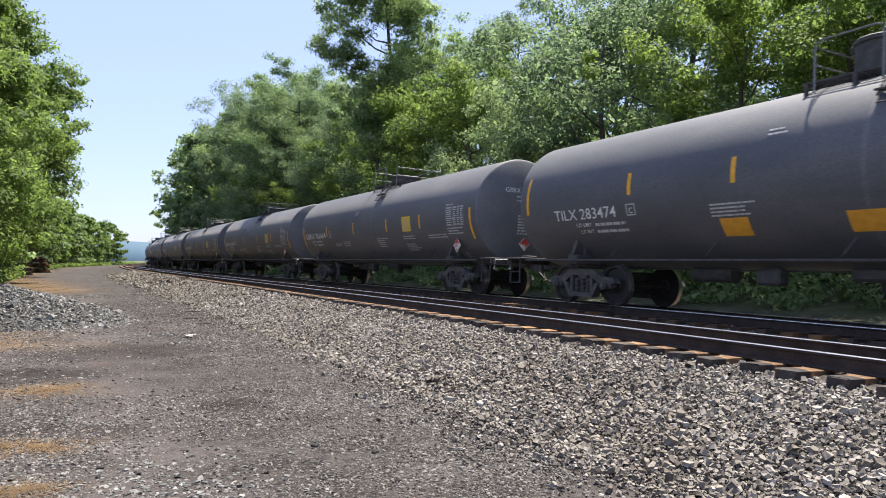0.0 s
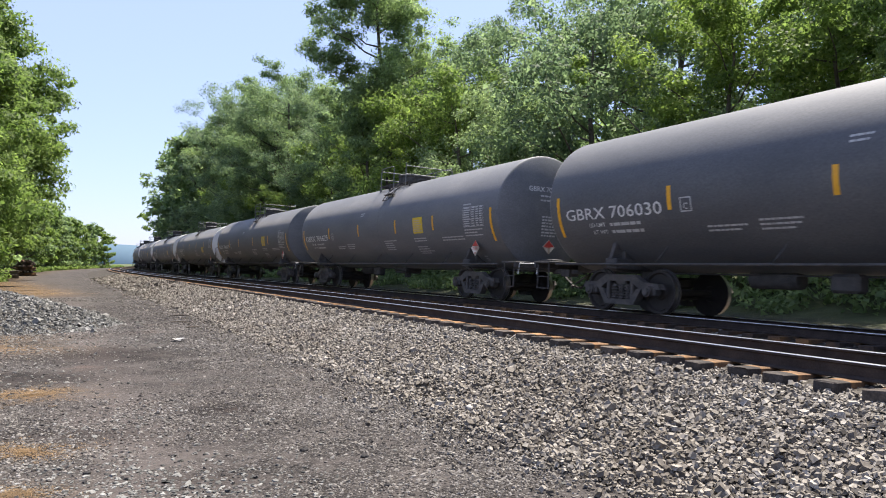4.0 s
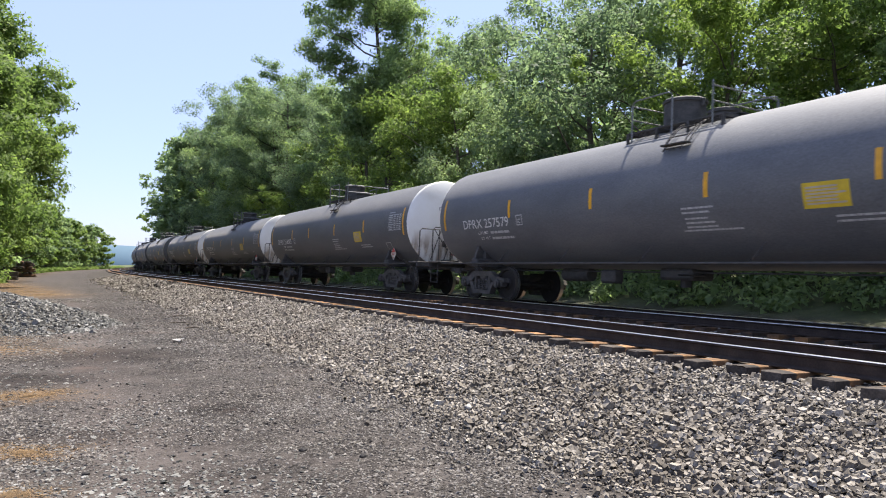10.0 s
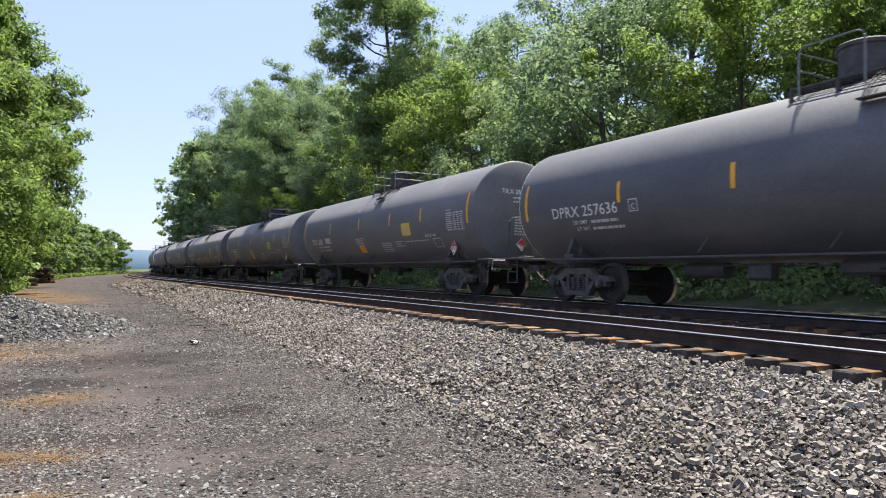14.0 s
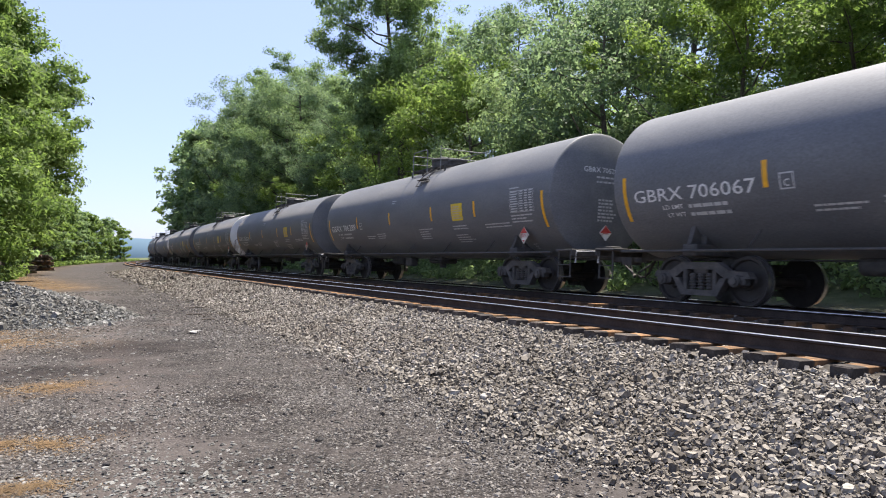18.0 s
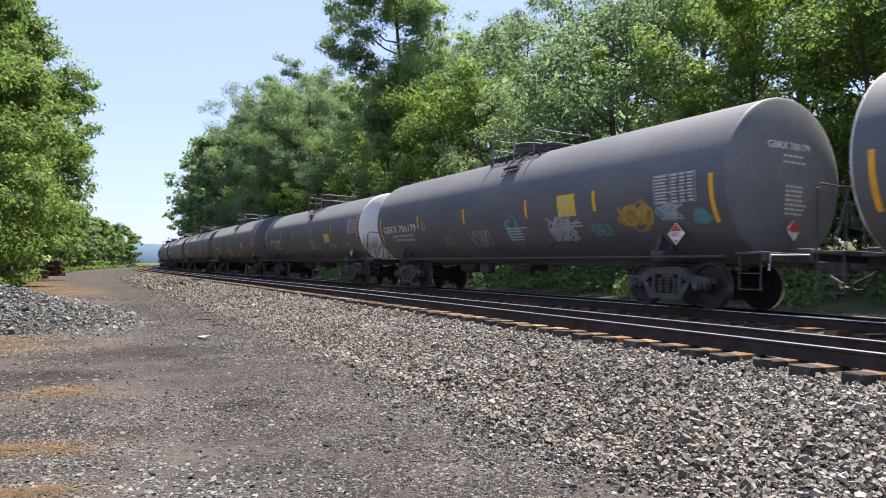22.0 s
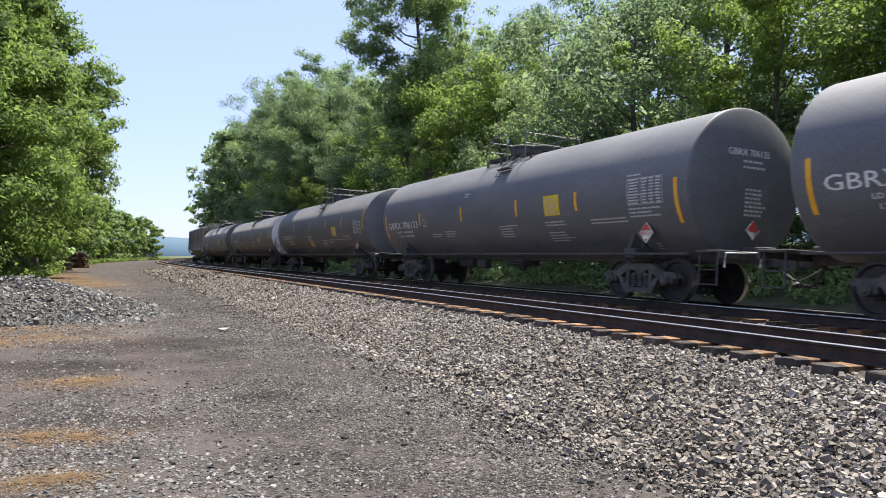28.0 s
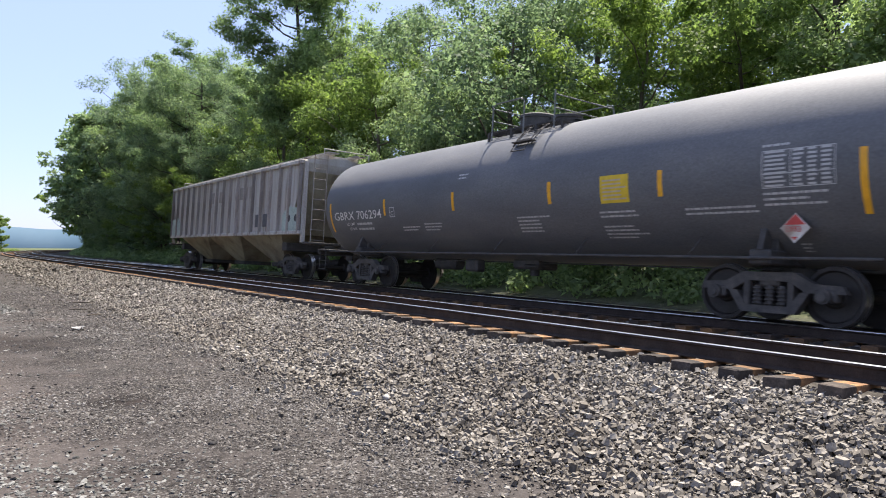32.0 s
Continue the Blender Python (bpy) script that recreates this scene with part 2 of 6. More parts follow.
BLACK = worn("black_tank_paint", [(0.070, 0.075, 0.083), (0.094, 0.098, 0.105), (0.125, 0.126, 0.127)], 1.1, 30, 0.6, 0, 0.5, 0.05, 0.22, (0.35, 1.0, 1.0))
film = BLACK.node_tree.nodes["Principled BSDF"].inputs
film["Sheen Weight"].default_value, film["Sheen Roughness"].default_value, film["Sheen Tint"].default_value = 0.1, 0.4, (0.95, 0.88, 0.80, 1)
def head_paint():
    """White paint with rust smudges and runs low on the head, different on every car."""
    m, nt, b = material("white_head_paint", 0.5, 0.0, 0.4)
    clean = mix(nt, 1.0, ramp(nt, noise_tex(nt, 0.9, 5, 0.6), (0.32, (0.62, 0.59, 0.53)), (0.5, (0.70, 0.69, 0.65)), (0.7, (0.74, 0.735, 0.71))), ramp(nt, noise_tex(nt, 60, 3), (0.3, (0.97, 0.97, 0.97)), (0.7, (1.02, 1.02, 1.02))), "MULTIPLY")
    info = nt.nodes.new("ShaderNodeObjectInfo")
    mp = nt.nodes.new("ShaderNodeMapping")
    mp.inputs["Scale"].default_value = (1.0, 2.6, 0.55)
    nt.links.new(coords(nt), mp.inputs["Vector"])
    nt.links.new(info.outputs["Random"], mp.inputs["Location"])
    runs = node(nt, "ShaderNodeTexNoise", Scale=1.5, Detail=5, Roughness=0.65)
    nt.links.new(mp.outputs["Vector"], runs.inputs["Vector"])
    sep = nt.nodes.new("ShaderNodeSeparateXYZ")
    nt.links.new(coords(nt), sep.inputs[0])
    scaled = node(nt, "ShaderNodeMapRange")
    scaled.inputs["From Min"].default_value, scaled.inputs["From Max"].default_value = 0.9, 4.0
    nt.links.new(sep.outputs["Z"], scaled.inputs["Value"])
    low = ramp(nt, scaled.outputs[0], (0.0, (1.0, 1.0, 1.0)), (0.24, (0.9, 0.9, 0.9)), (0.42, (0.0, 0.0, 0.0)))
    mask = mix(nt, 1.0, low, ramp(nt, runs.outputs["Fac"], (0.43, (0.0, 0.0, 0.0)), (0.57, (0.85, 0.85, 0.85))), "MULTIPLY")
    rust = ramp(nt, noise_tex(nt, 5.0, 5, 0.7), (0.3, (0.12, 0.07, 0.04)), (0.6, (0.30, 0.21, 0.13)), (0.8, (0.42, 0.33, 0.23)))
    nt.links.new(mix(nt, mask, clean, rust), b.inputs["Base Color"])
    return m


WHITE = head_paint()
FRAME_BLACK = worn("dusty_black_steel", [(0.040, 0.038, 0.036), (0.062, 0.059, 0.056), (0.095, 0.087, 0.079)], 5, 60, 0.75, 0.0, 0.3, 0.2)
TRUCK_STEEL = worn("grimy_truck_steel", [(0.048, 0.045, 0.042), (0.078, 0.072, 0.066), (0.12, 0.107, 0.093)], 6, 70, 0.8, 0.0, 0.3, 0.3)
WHEEL_STEEL = worn("wheel_steel", [(0.03, 0.026, 0.024), (0.05, 0.045, 0.04)], 6, 60, 0.6, 0.4, 0.4, 0.2)
TREAD = worn("bright_wheel_tread", [(0.35, 0.34, 0.33), (0.5, 0.49, 0.48)], 9, 80, 0.3, 0.9, 0.5, 0.05)
YELLOW = flat("yellow_reflective_tape", (0.72, 0.36, 0.02), 0.4)
PLACARD = flat("yellow_placard", (0.62, 0.44, 0.03), 0.5)
ORANGE = flat("orange_placard", (0.62, 0.30, 0.03), 0.5)
LETTER = flat("white_stencil_paint", (0.62, 0.62, 0.60), 0.6)
DIM_LETTER = flat("small_stencil_paint", (0.44, 0.44, 0.43), 0.7)
DARK_LETTER = flat("black_stencil_paint", (0.05, 0.05, 0.055), 0.7)
RED = flat("red_placard", (0.45, 0.05, 0.04), 0.5)
RUST_STAIN = flat("tan_rust_stain", (0.46, 0.38, 0.28), 0.8)
RAIL_SIDE = worn("rusty_rail_side", [(0.026, 0.020, 0.017), (0.042, 0.032, 0.027), (0.062, 0.046, 0.037)], 4, 60, 0.9, 0.0, 0.2, 0.2)
RAIL_TOP = worn("polished_rail_top", [(0.74, 0.73, 0.71), (0.86, 0.85, 0.83)], 2, 60, 0.28, 1.0, 0.5, 0.0)
TIE = worn("weathered_tie_wood", [(0.040, 0.034, 0.030), (0.075, 0.058, 0.046), (0.17, 0.10, 0.055), (0.34, 0.17, 0.065)], 2.4, 50, 0.9, 0, 0.2, 0.4, 0.35, (1.0, 0.5, 1.0))
TIE_TOP = tie_material()
BALLAST_BED = worn("ballast_bed", [(0.026, 0.022, 0.018), (0.045, 0.039, 0.032), (0.075, 0.066, 0.054)], 7, 28, 0.95, 0, 0.2, 0.9)
STONE = stone_material("ballast_stone", (0.050, 0.043, 0.034), (0.106, 0.092, 0.074), (0.160, 0.142, 0.116), (0.212, 0.191, 0.159), (0.29, 0.265, 0.225))
PILE_STONE = stone_material("pile_stone", (0.038, 0.038, 0.034), (0.085, 0.084, 0.076), (0.135, 0.133, 0.120), (0.23, 0.225, 0.205))
GRIT = stone_material("yard_grit", (0.022, 0.019, 0.017), (0.060, 0.053, 0.046), (0.102, 0.092, 0.081), (0.146, 0.134, 0.119), (0.205, 0.192, 0.174))
DIRT = dirt_material()
LIT_GAP = worn("pale_lit_gap", [(0.20, 0.16, 0.12), (0.32, 0.27, 0.21)], 6, 60, 0.9, 0, 0.2, 0.3)
BARK = worn("grey_brown_bark", [(0.05, 0.042, 0.034), (0.09, 0.075, 0.06), (0.13, 0.11, 0.09)], 5, 40, 0.95, 0, 0.2, 0.6, 0.2, (1, 1, 0.2))
LEAF = leaf_material("deciduous_leaves", (0.090, 0.132, 0.066), (0.140, 0.196, 0.092), (0.206, 0.274, 0.122))
LEAF_LIGHT = leaf_material("light_green_leaves", (0.072, 0.112, 0.030), (0.112, 0.164, 0.044), (0.162, 0.220, 0.062))
LEAF_BLUE = leaf_material("dull_green_leaves", (0.082, 0.119, 0.068), (0.126, 0.176, 0.097), (0.184, 0.242, 0.128))
STRAW = leaf_material("dry_straw_grass", (0.12, 0.078, 0.042), (0.19, 0.122, 0.064), (0.27, 0.18, 0.10), 0.15)
HOPPER_GREY = worn("rust_streaked_grey_paint", [(0.17, 0.135, 0.11), (0.34, 0.315, 0.285), (0.43, 0.415, 0.385), (0.50, 0.49, 0.465)], 2.2, 30, 0.7, 0, 0.35, 0.2, 0.12, (1.6, 1.0, 0.12))
# rusty, and darker than the body: the posts' shadow lines are in the colour
HOPPER_POST = worn("rusty_shaded_post_paint", [(0.17, 0.14, 0.12), (0.29, 0.265, 0.24), (0.40, 0.385, 0.36)], 2.5, 40, 0.75, 0, 0.3, 0.2, 0.3, (1.0, 1.0, 0.2))
GALVANISED = worn("galvanised_pipe", [(0.13, 0.135, 0.13), (0.22, 0.225, 0.22)], 8, 60, 0.55, 0.3, 0.5, 0.05)
HOPPER_SLOPE = worn("stained_slope_sheet", [(0.16, 0.12, 0.09), (0.31, 0.28, 0.20), (0.40, 0.37, 0.27)], 1.4, 30, 0.75, 0, 0.3, 0.2)


# ---- mesh helpers ----
def mesh_np(name, verts, faces, mats, smooth=False, index=None):
    """A mesh from arrays of points and of equal-sided faces."""
    verts, faces = np.asarray(verts, np.float32), np.asarray(faces, np.int32)
    me, k = bpy.data.meshes.new(name), faces.shape[1]
    me.vertices.add(len(verts))
    me.vertices.foreach_set("co", verts.ravel())
    me.loops.add(faces.size)
    me.loops.foreach_set("vertex_index", faces.ravel())
    me.polygons.add(len(faces))
    me.polygons.foreach_set("loop_start", np.arange(0, faces.size, k, dtype=np.int32))
    for m in mats if isinstance(mats, (list, tuple)) else [mats]:
        me.materials.append(m)
    if index is not None:
        me.polygons.foreach_set("material_index", np.asarray(index, np.int32))
    me.polygons.foreach_set("use_smooth", np.full(len(faces), smooth))
    me.update(calc_edges=True)
    return me


def bm_mesh(name, bm, mat, smooth=0):
    """smooth: the angle in degrees under which edges are smooth, 0 for flat."""
    bmesh.ops.recalc_face_normals(bm, faces=bm.faces)
    if smooth:
        for f in bm.faces:
            f.smooth = True
        for e in bm.edges:
            e.smooth = len(e.link_faces) == 2 and e.calc_face_angle(0) < radians(smooth)
    me = bpy.data.meshes.new(name)
    bm.to_mesh(me)
    bm.free()
    me.materials.append(mat)
    return me


def part(name, me, parent, label="", at=None):
    ob = new(name, me)
    ob.parent = parent
    if at is not None:
        ob.matrix_basis = at
    return tagged(ob, label)


def box(bm, x, y, z, sx, sy, sz, bev=0.0, turn=None):
    m = Matrix.Translation((x, y, z))
    if turn is not None:
        m = m @ turn
    made = bmesh.ops.create_cube(bm, size=1, matrix=m @ Matrix.Diagonal((sx, sy, sz, 1)))["verts"]
    if bev:
        edges = list({e for v in made for e in v.link_edges})
        bmesh.ops.bevel(bm, geom=edges, offset=bev, segments=1, affect="EDGES")
    return bm


def rod(bm, a, b, r, sides=8, r2=None):
    a, b = Vector(a), Vector(b)
    m = Matrix.Translation((a + b) / 2) @ (b - a).to_track_quat("Z", "Y").to_matrix().to_4x4()
    bmesh.ops.create_cone(bm, cap_ends=True, segments=sides, radius1=r, radius2=r if r2 is None else r2, depth=(b - a).length, matrix=m)
    return bm


def tube(bm, points, r, sides=6):
    """One bent round bar through the points."""
    pts, rings = [Vector(p) for p in points], []
    for k, p in enumerate(pts):
        d = (pts[min(k + 1, len(pts) - 1)] - pts[max(k - 1, 0)]).normalized()
        u = d.cross(Vector((0.31, 0.17, 0.93)) if abs(d.z) < 0.8 else Vector((0.9, 0.4, 0.1))).normalized()
        v = d.cross(u)
        rings.append([bm.verts.new(p + r * (math.cos(w) * u + math.sin(w) * v)) for w in [2 * math.pi * i / sides for i in range(sides)]])
    for a, b in zip(rings, rings[1:]):
        n = min(range(sides), key=lambda q: (b[q].co - a[0].co).length)
        for i in range(sides):
            j = (i + 1) % sides
            bm.faces.new((a[i], a[j], b[(j + n) % sides], b[(i + n) % sides]))
    bm.faces.new(rings[0]), bm.faces.new(rings[-1])
    return bm


def pipe(bm, points, r, sides=6):
    for a, b in zip(points, points[1:]):
        rod(bm, a, b, r, sides)
    for p in points[1:-1]:
        bmesh.ops.create_icosphere(bm, subdivisions=1, radius=r, matrix=Matrix.Translation(p))
    return bm


def lathe(bm, profile, sides, axis="X"):
    """Turns (along, radius) pairs about the axis."""
    rings = []
    for a, r in profile:
        ring = []
        for i in range(sides):
            w = 2 * math.pi * i / sides
            c, s = r * math.cos(w), r * math.sin(w)
            ring.append(bm.verts.new((a, c, s) if axis == "X" else (c, a, s) if axis == "Y" else (c, s, a)))
        rings.append(ring)
    for p, q in zip(rings, rings[1:]):
        for i in range(sides):
            j = (i + 1) % sides
            bm.faces.new((p[i], p[j], q[j], q[i]))
    for ring in (rings[0], rings[-1]):
        bm.faces.new(ring)
    return bm


def extrude(bm, outline, depth, axis="Y"):
    """A plate: an outline of (u, v) pairs with thickness about its middle plane."""
    sides = []
    for d in (-depth / 2, depth / 2):
        sides.append([bm.verts.new((u, d, v) if axis == "Y" else (d, u, v) if axis == "X" else (u, v, d)) for u, v in outline])
    bm.faces.new(sides[0]), bm.faces.new(sides[1])
    n = len(outline)
    for i in range(n):
        j = (i + 1) % n
        bm.faces.new((sides[0][i], sides[0][j], sides[1][j], sides[1][i]))
    return bm


# ---- the line of the tracks ----
# s runs along the near rail away from the yard, off across it to the far side
D0, TURN, K1, K2, GRADE = 6.7076, 0.49026, -0.00119, 2.394e-5, 0.00217
CANT = 0.0544
RAIL_Z, TRACK_B, RAIL_B_Z = 0.6325, 4.052, 0.5057
_s = np.arange(-700.0, 760.0, 0.5)
_c = np.clip(_s, -60, 250)
_h = K1 * _c + 0.5 * K2 * _c * np.abs(_c)
_dx, _dy = np.sin(_h), np.cos(_h)
_X = np.concatenate([[0], np.cumsum((_dx[1:] + _dx[:-1]) * 0.25)])
_Y = np.concatenate([[0], np.cumsum((_dy[1:] + _dy[:-1]) * 0.25)])
_X, _Y = _X - np.interp(0, _s, _X), _Y - np.interp(0, _s, _Y)
_N, _D = np.array([math.cos(TURN), math.sin(TURN)]), np.array([-math.sin(TURN), math.cos(TURN)])


def line(s, off, z=0.0):
    """World points at s along the near rail, off to its far side, z over the yard (arrays or numbers)."""
    s, off = np.broadcast_arrays(np.asarray(s, float), np.asarray(off, float))
    h = np.interp(s, _s, _h)
    u = D0 + np.interp(s, _s, _X) + off * np.cos(h)
    v = np.interp(s, _s, _Y) - off * np.sin(h)
    p = u[..., None] * _N + v[..., None] * _D
    zz = z + GRADE * np.clip(s, -60, 250)
    return np.concatenate([p, np.broadcast_to(zz, s.shape)[..., None]], -1)


def along(s):
    """The line's direction as an angle from +x."""
    return TURN + math.pi / 2 - float(np.interp(s, _s, _h))


def place(s, off, z=0.0, rz=0.0, scale=1.0):
    p = line(s, off, z)
    return Matrix.Translation(p) @ Matrix.Rotation(along(s) + radians(rz), 4, "Z") @ Matrix.Scale(scale, 4)


def sweep(name, section, s_values, off, z, mats, cant=True, smooth=False, index=None):
    """A rail-like mesh: a closed section of (across, up) swept along the line."""
    sec = np.array(section)
    n, k = len(s_values), len(sec)
    zz = z + sec[:, 1] - (CANT * sec[:, 0] if cant else 0)
    pts = np.stack([line(np.full(k, s), off + sec[:, 0], zz) for s in s_values]).reshape(-1, 3)
    i, j = np.meshgrid(np.arange(n - 1), np.arange(k), indexing="ij")
    j2 = (j + 1) % k
    faces = np.stack([i * k + j, i * k + j2, (i + 1) * k + j2, (i + 1) * k + j], -1).reshape(-1, 4)
    ix = None if index is None else np.tile(index, n - 1)
    return mesh_np(name, pts, faces, mats, smooth, ix)


def nearest(xy):
    """(s, off) of world points, for the shape of the ground."""
    p = line(_s[::4], 0.0)[:, :2]
    s_, o_ = np.empty(len(xy)), np.empty(len(xy))
    for a in range(0, len(xy), 4000):
        q = xy[a:a + 4000]
        d = (q[:, None, 0] - p[None, :, 0]) ** 2 + (q[:, None, 1] - p[None, :, 1]) ** 2
        i = d.argmin(1)
        s_[a:a + 4000] = _s[::4][i]
        h = np.interp(_s[::4][i], _s, _h)
        n = np.cos(h)[:, None] * _N - np.sin(h)[:, None] * _D
        o_[a:a + 4000] = ((q - p[i]) * n).sum(1)
    return s_, o_


# ---- ground, ballast, tracks ----
def bed_height(off):
    """The ballast surface across the tracks."""
    return np.interp(off, [-3.5, -3.0, -0.95, -0.6, 0.0, 1.5, 2.1, 2.8, 3.5, 4.05, 5.55, 6.2, 7.6, 9.0], [-0.10, 0.0, 0.325, 0.365, 0.425, 0.345, 0.31, 0.27, 0.28, 0.30, 0.22, 0.17, -0.02, -0.14])


def rough(xy, size, amount):
    return np.array([noise.noise((x / size, y / size, 3.1)) for x, y in xy]) * amount


def ground_height(xy, s, off, fine=True):
    z = GRADE * np.clip(s, -60, 250)
    z = z + np.interp(off, [-60, -16, -11.5, -3.2, -2.6, 8.4, 9.5, 15, 40], [0.8, 0.35, 0.05, 0.0, -0.15, -0.15, -0.03, 0.9, 2.2])
    near = (np.abs(xy[:, 0] + 4) < 40) & (np.abs(xy[:, 1] - 12) < 45)
    z[near] += rough(xy[near], 1.7, 0.025) + rough(xy[near], 0.5, 0.008)
    return z


# straw patches (x, y, half widths), and damp hollows with their depth of tone
DRY_SPOTS = [(-5.2, 8.5, 0.55, 0.42), (-3.9, 5.8, 0.32, 0.25), (-3.4, 5.95, 0.2, 0.16), (-8.6, 12.7, 1.3, 0.8), (-10.2, 14.6, 1.5, 0.9), (-9.0, 12.0, 0.9, 0.7), (-3.1, 4.8, 0.35, 0.2)]
DAMP_SPOTS = [(-5.9, 12.1, 1.6, 1.2, 0.9), (-6.2, 9.7, 1.9, 0.6, 0.9), (-3.6, 6.5, 0.9, 0.34, 0.85), (-2.5, 7.7, 0.5, 0.36, 1.0), (-8.3, 20.4, 1.8, 1.6, 0.55), (-11.6, 24.3, 2.6, 2.0, 0.5), (-4.6, 10.4, 1.2, 0.5, 0.5), (-1.7, 5.2, 0.6, 0.25, 0.5), (-3.0, 5.4, 0.5, 0.18, 0.5)]


def build_ground():
    a = np.linspace(-1, 1, 380)
    g = np.sinh(a * 7.2) / np.sinh(7.2) * 2600
    gx, gy = np.meshgrid(g - 2, g + 9, indexing="ij")
    xy = np.stack([gx.ravel(), gy.ravel()], 1)
    s, off = nearest(xy)
    z = ground_height(xy, s, off)
    n = len(g)
    i, j = np.meshgrid(np.arange(n - 1), np.arange(n - 1), indexing="ij")
    f = np.stack([i * n + j, (i + 1) * n + j, (i + 1) * n + j + 1, i * n + j + 1], -1).reshape(-1, 4)
    me = mesh_np("ground", np.column_stack([xy, z]), f, DIRT, True)
    green = np.interp(off, [-13.5, -11.3, 9.4, 10.6], [1, 0, 0, 1])
    green = np.maximum(green, np.clip((np.hypot(xy[:, 0], xy[:, 1]) - 240) / 60, 0, 1))
    me.attributes.new("green", "FLOAT", "POINT").data.foreach_set("value", green.astype(np.float32))
    wob = np.array([noise.noise((a * 0.09, 4.0, b * 0.4)) for a, b in zip(s, off)])
    lane = np.exp(-((off + 6.3 + 0.5 * wob) / 0.55) ** 2) + np.exp(-((off + 8.2 + 0.5 * wob) / 0.6) ** 2)
    lane = np.clip(lane * (0.75 + 0.9 * wob), 0, 0.9)
    dry = np.zeros(len(xy))
    for x, y, rx, ry in DRY_SPOTS:
        dry = np.maximum(dry, 1.15 * np.exp(-((xy[:, 0] - x) / rx) ** 2 - ((xy[:, 1] - y) / ry) ** 2))
    verge = np.exp(-((off + 7.6 + 0.13 * (s - 42)) / 1.5) ** 2) * np.interp(s, [36, 42, 70, 80], [0, 1, 1, 0])
    verge = np.maximum(verge, np.exp(-((off + 10.8) / 1.1) ** 2) * np.interp(s, [60, 72, 180, 240], [0, 1, 0.7, 0]))
    dry = np.clip(np.maximum(dry, verge), 0, 1)
    damp = np.zeros(len(xy))
    for x, y, rx, ry, k in DAMP_SPOTS:
        damp = np.maximum(damp, k * np.exp(-(((xy[:, 0] - x) / rx) ** 2 + ((xy[:, 1] - y) / ry) ** 2) ** 1.5))
    me.attributes.new("dry", "FLOAT", "POINT").data.foreach_set("value", dry.astype(np.float32))
    me.attributes.new("damp", "FLOAT", "POINT").data.foreach_set("value", damp.astype(np.float32))
    me.attributes.new("lane", "FLOAT", "POINT").data.foreach_set("value", lane.astype(np.float32))
    tagged(new("ground", me), "grey-brown packed dirt yard with grass at its edges", "ground", kind="structure")


build_ground()

S_FINE = np.concatenate([np.arange(-40, 60, 0.5), np.arange(60, 200, 2.0), np.arange(200, 560, 6.0)])
S_RAIL = np.concatenate([np.arange(-560, -40, 8.0), S_FINE])


def build_bed():
    offs = np.concatenate([np.arange(-3.5, 0.1, 0.14), np.arange(0.2, 9.1, 0.4)])
    grid = np.stack([line(np.full(len(offs), s), offs, bed_height(offs)) for s in S_RAIL])
    flat_pts = grid.reshape(-1, 3)
    flat_pts[:, 2] += rough(flat_pts[:, :2], 0.35, 0.02)
    n, k = grid.shape[:2]
    i, j = np.meshgrid(np.arange(n - 1), np.arange(k - 1), indexing="ij")
    f = np.stack([i * k + j, i * k + j + 1, (i + 1) * k + j + 1, (i + 1) * k + j], -1).reshape(-1, 4)
    tagged(new("ballast_bed", mesh_np("ballast_bed", flat_pts, f, BALLAST_BED, True)), "grey crushed stone ballast bed under the tracks", "ballast", kind="structure")


build_bed()

RAIL_SECTION = [(-0.074, -0.172), (-0.074, -0.160), (-0.016, -0.140), (-0.010, -0.045), (-0.037, -0.032), (-0.0365, -0.015), (-0.0335, -0.0085), (-0.028, -0.0040), (-0.018, -0.001), (0.004, 0.0), (0.036, -0.010), (0.037, -0.032), (0.010, -0.045), (0.016, -0.140), (0.074, -0.160), (0.074, -0.172)]


def tie_mesh(seed):
    rnd = random.Random(seed)
    bm = box(bmesh.new(), 0, 0, -0.09, 0.225, 2.6, 0.18, 0.012)
    bmesh.ops.subdivide_edges(bm, edges=[e for e in bm.edges if e.calc_length() > 2], cuts=3)
    for v in bm.verts:
        v.co.x += rnd.uniform(-0.008, 0.008)
        v.co.z += rnd.uniform(-0.006, 0.006)
        v.co.y += rnd.uniform(-0.02, 0.02)
    return bm_mesh("tie", bm, TIE_TOP)


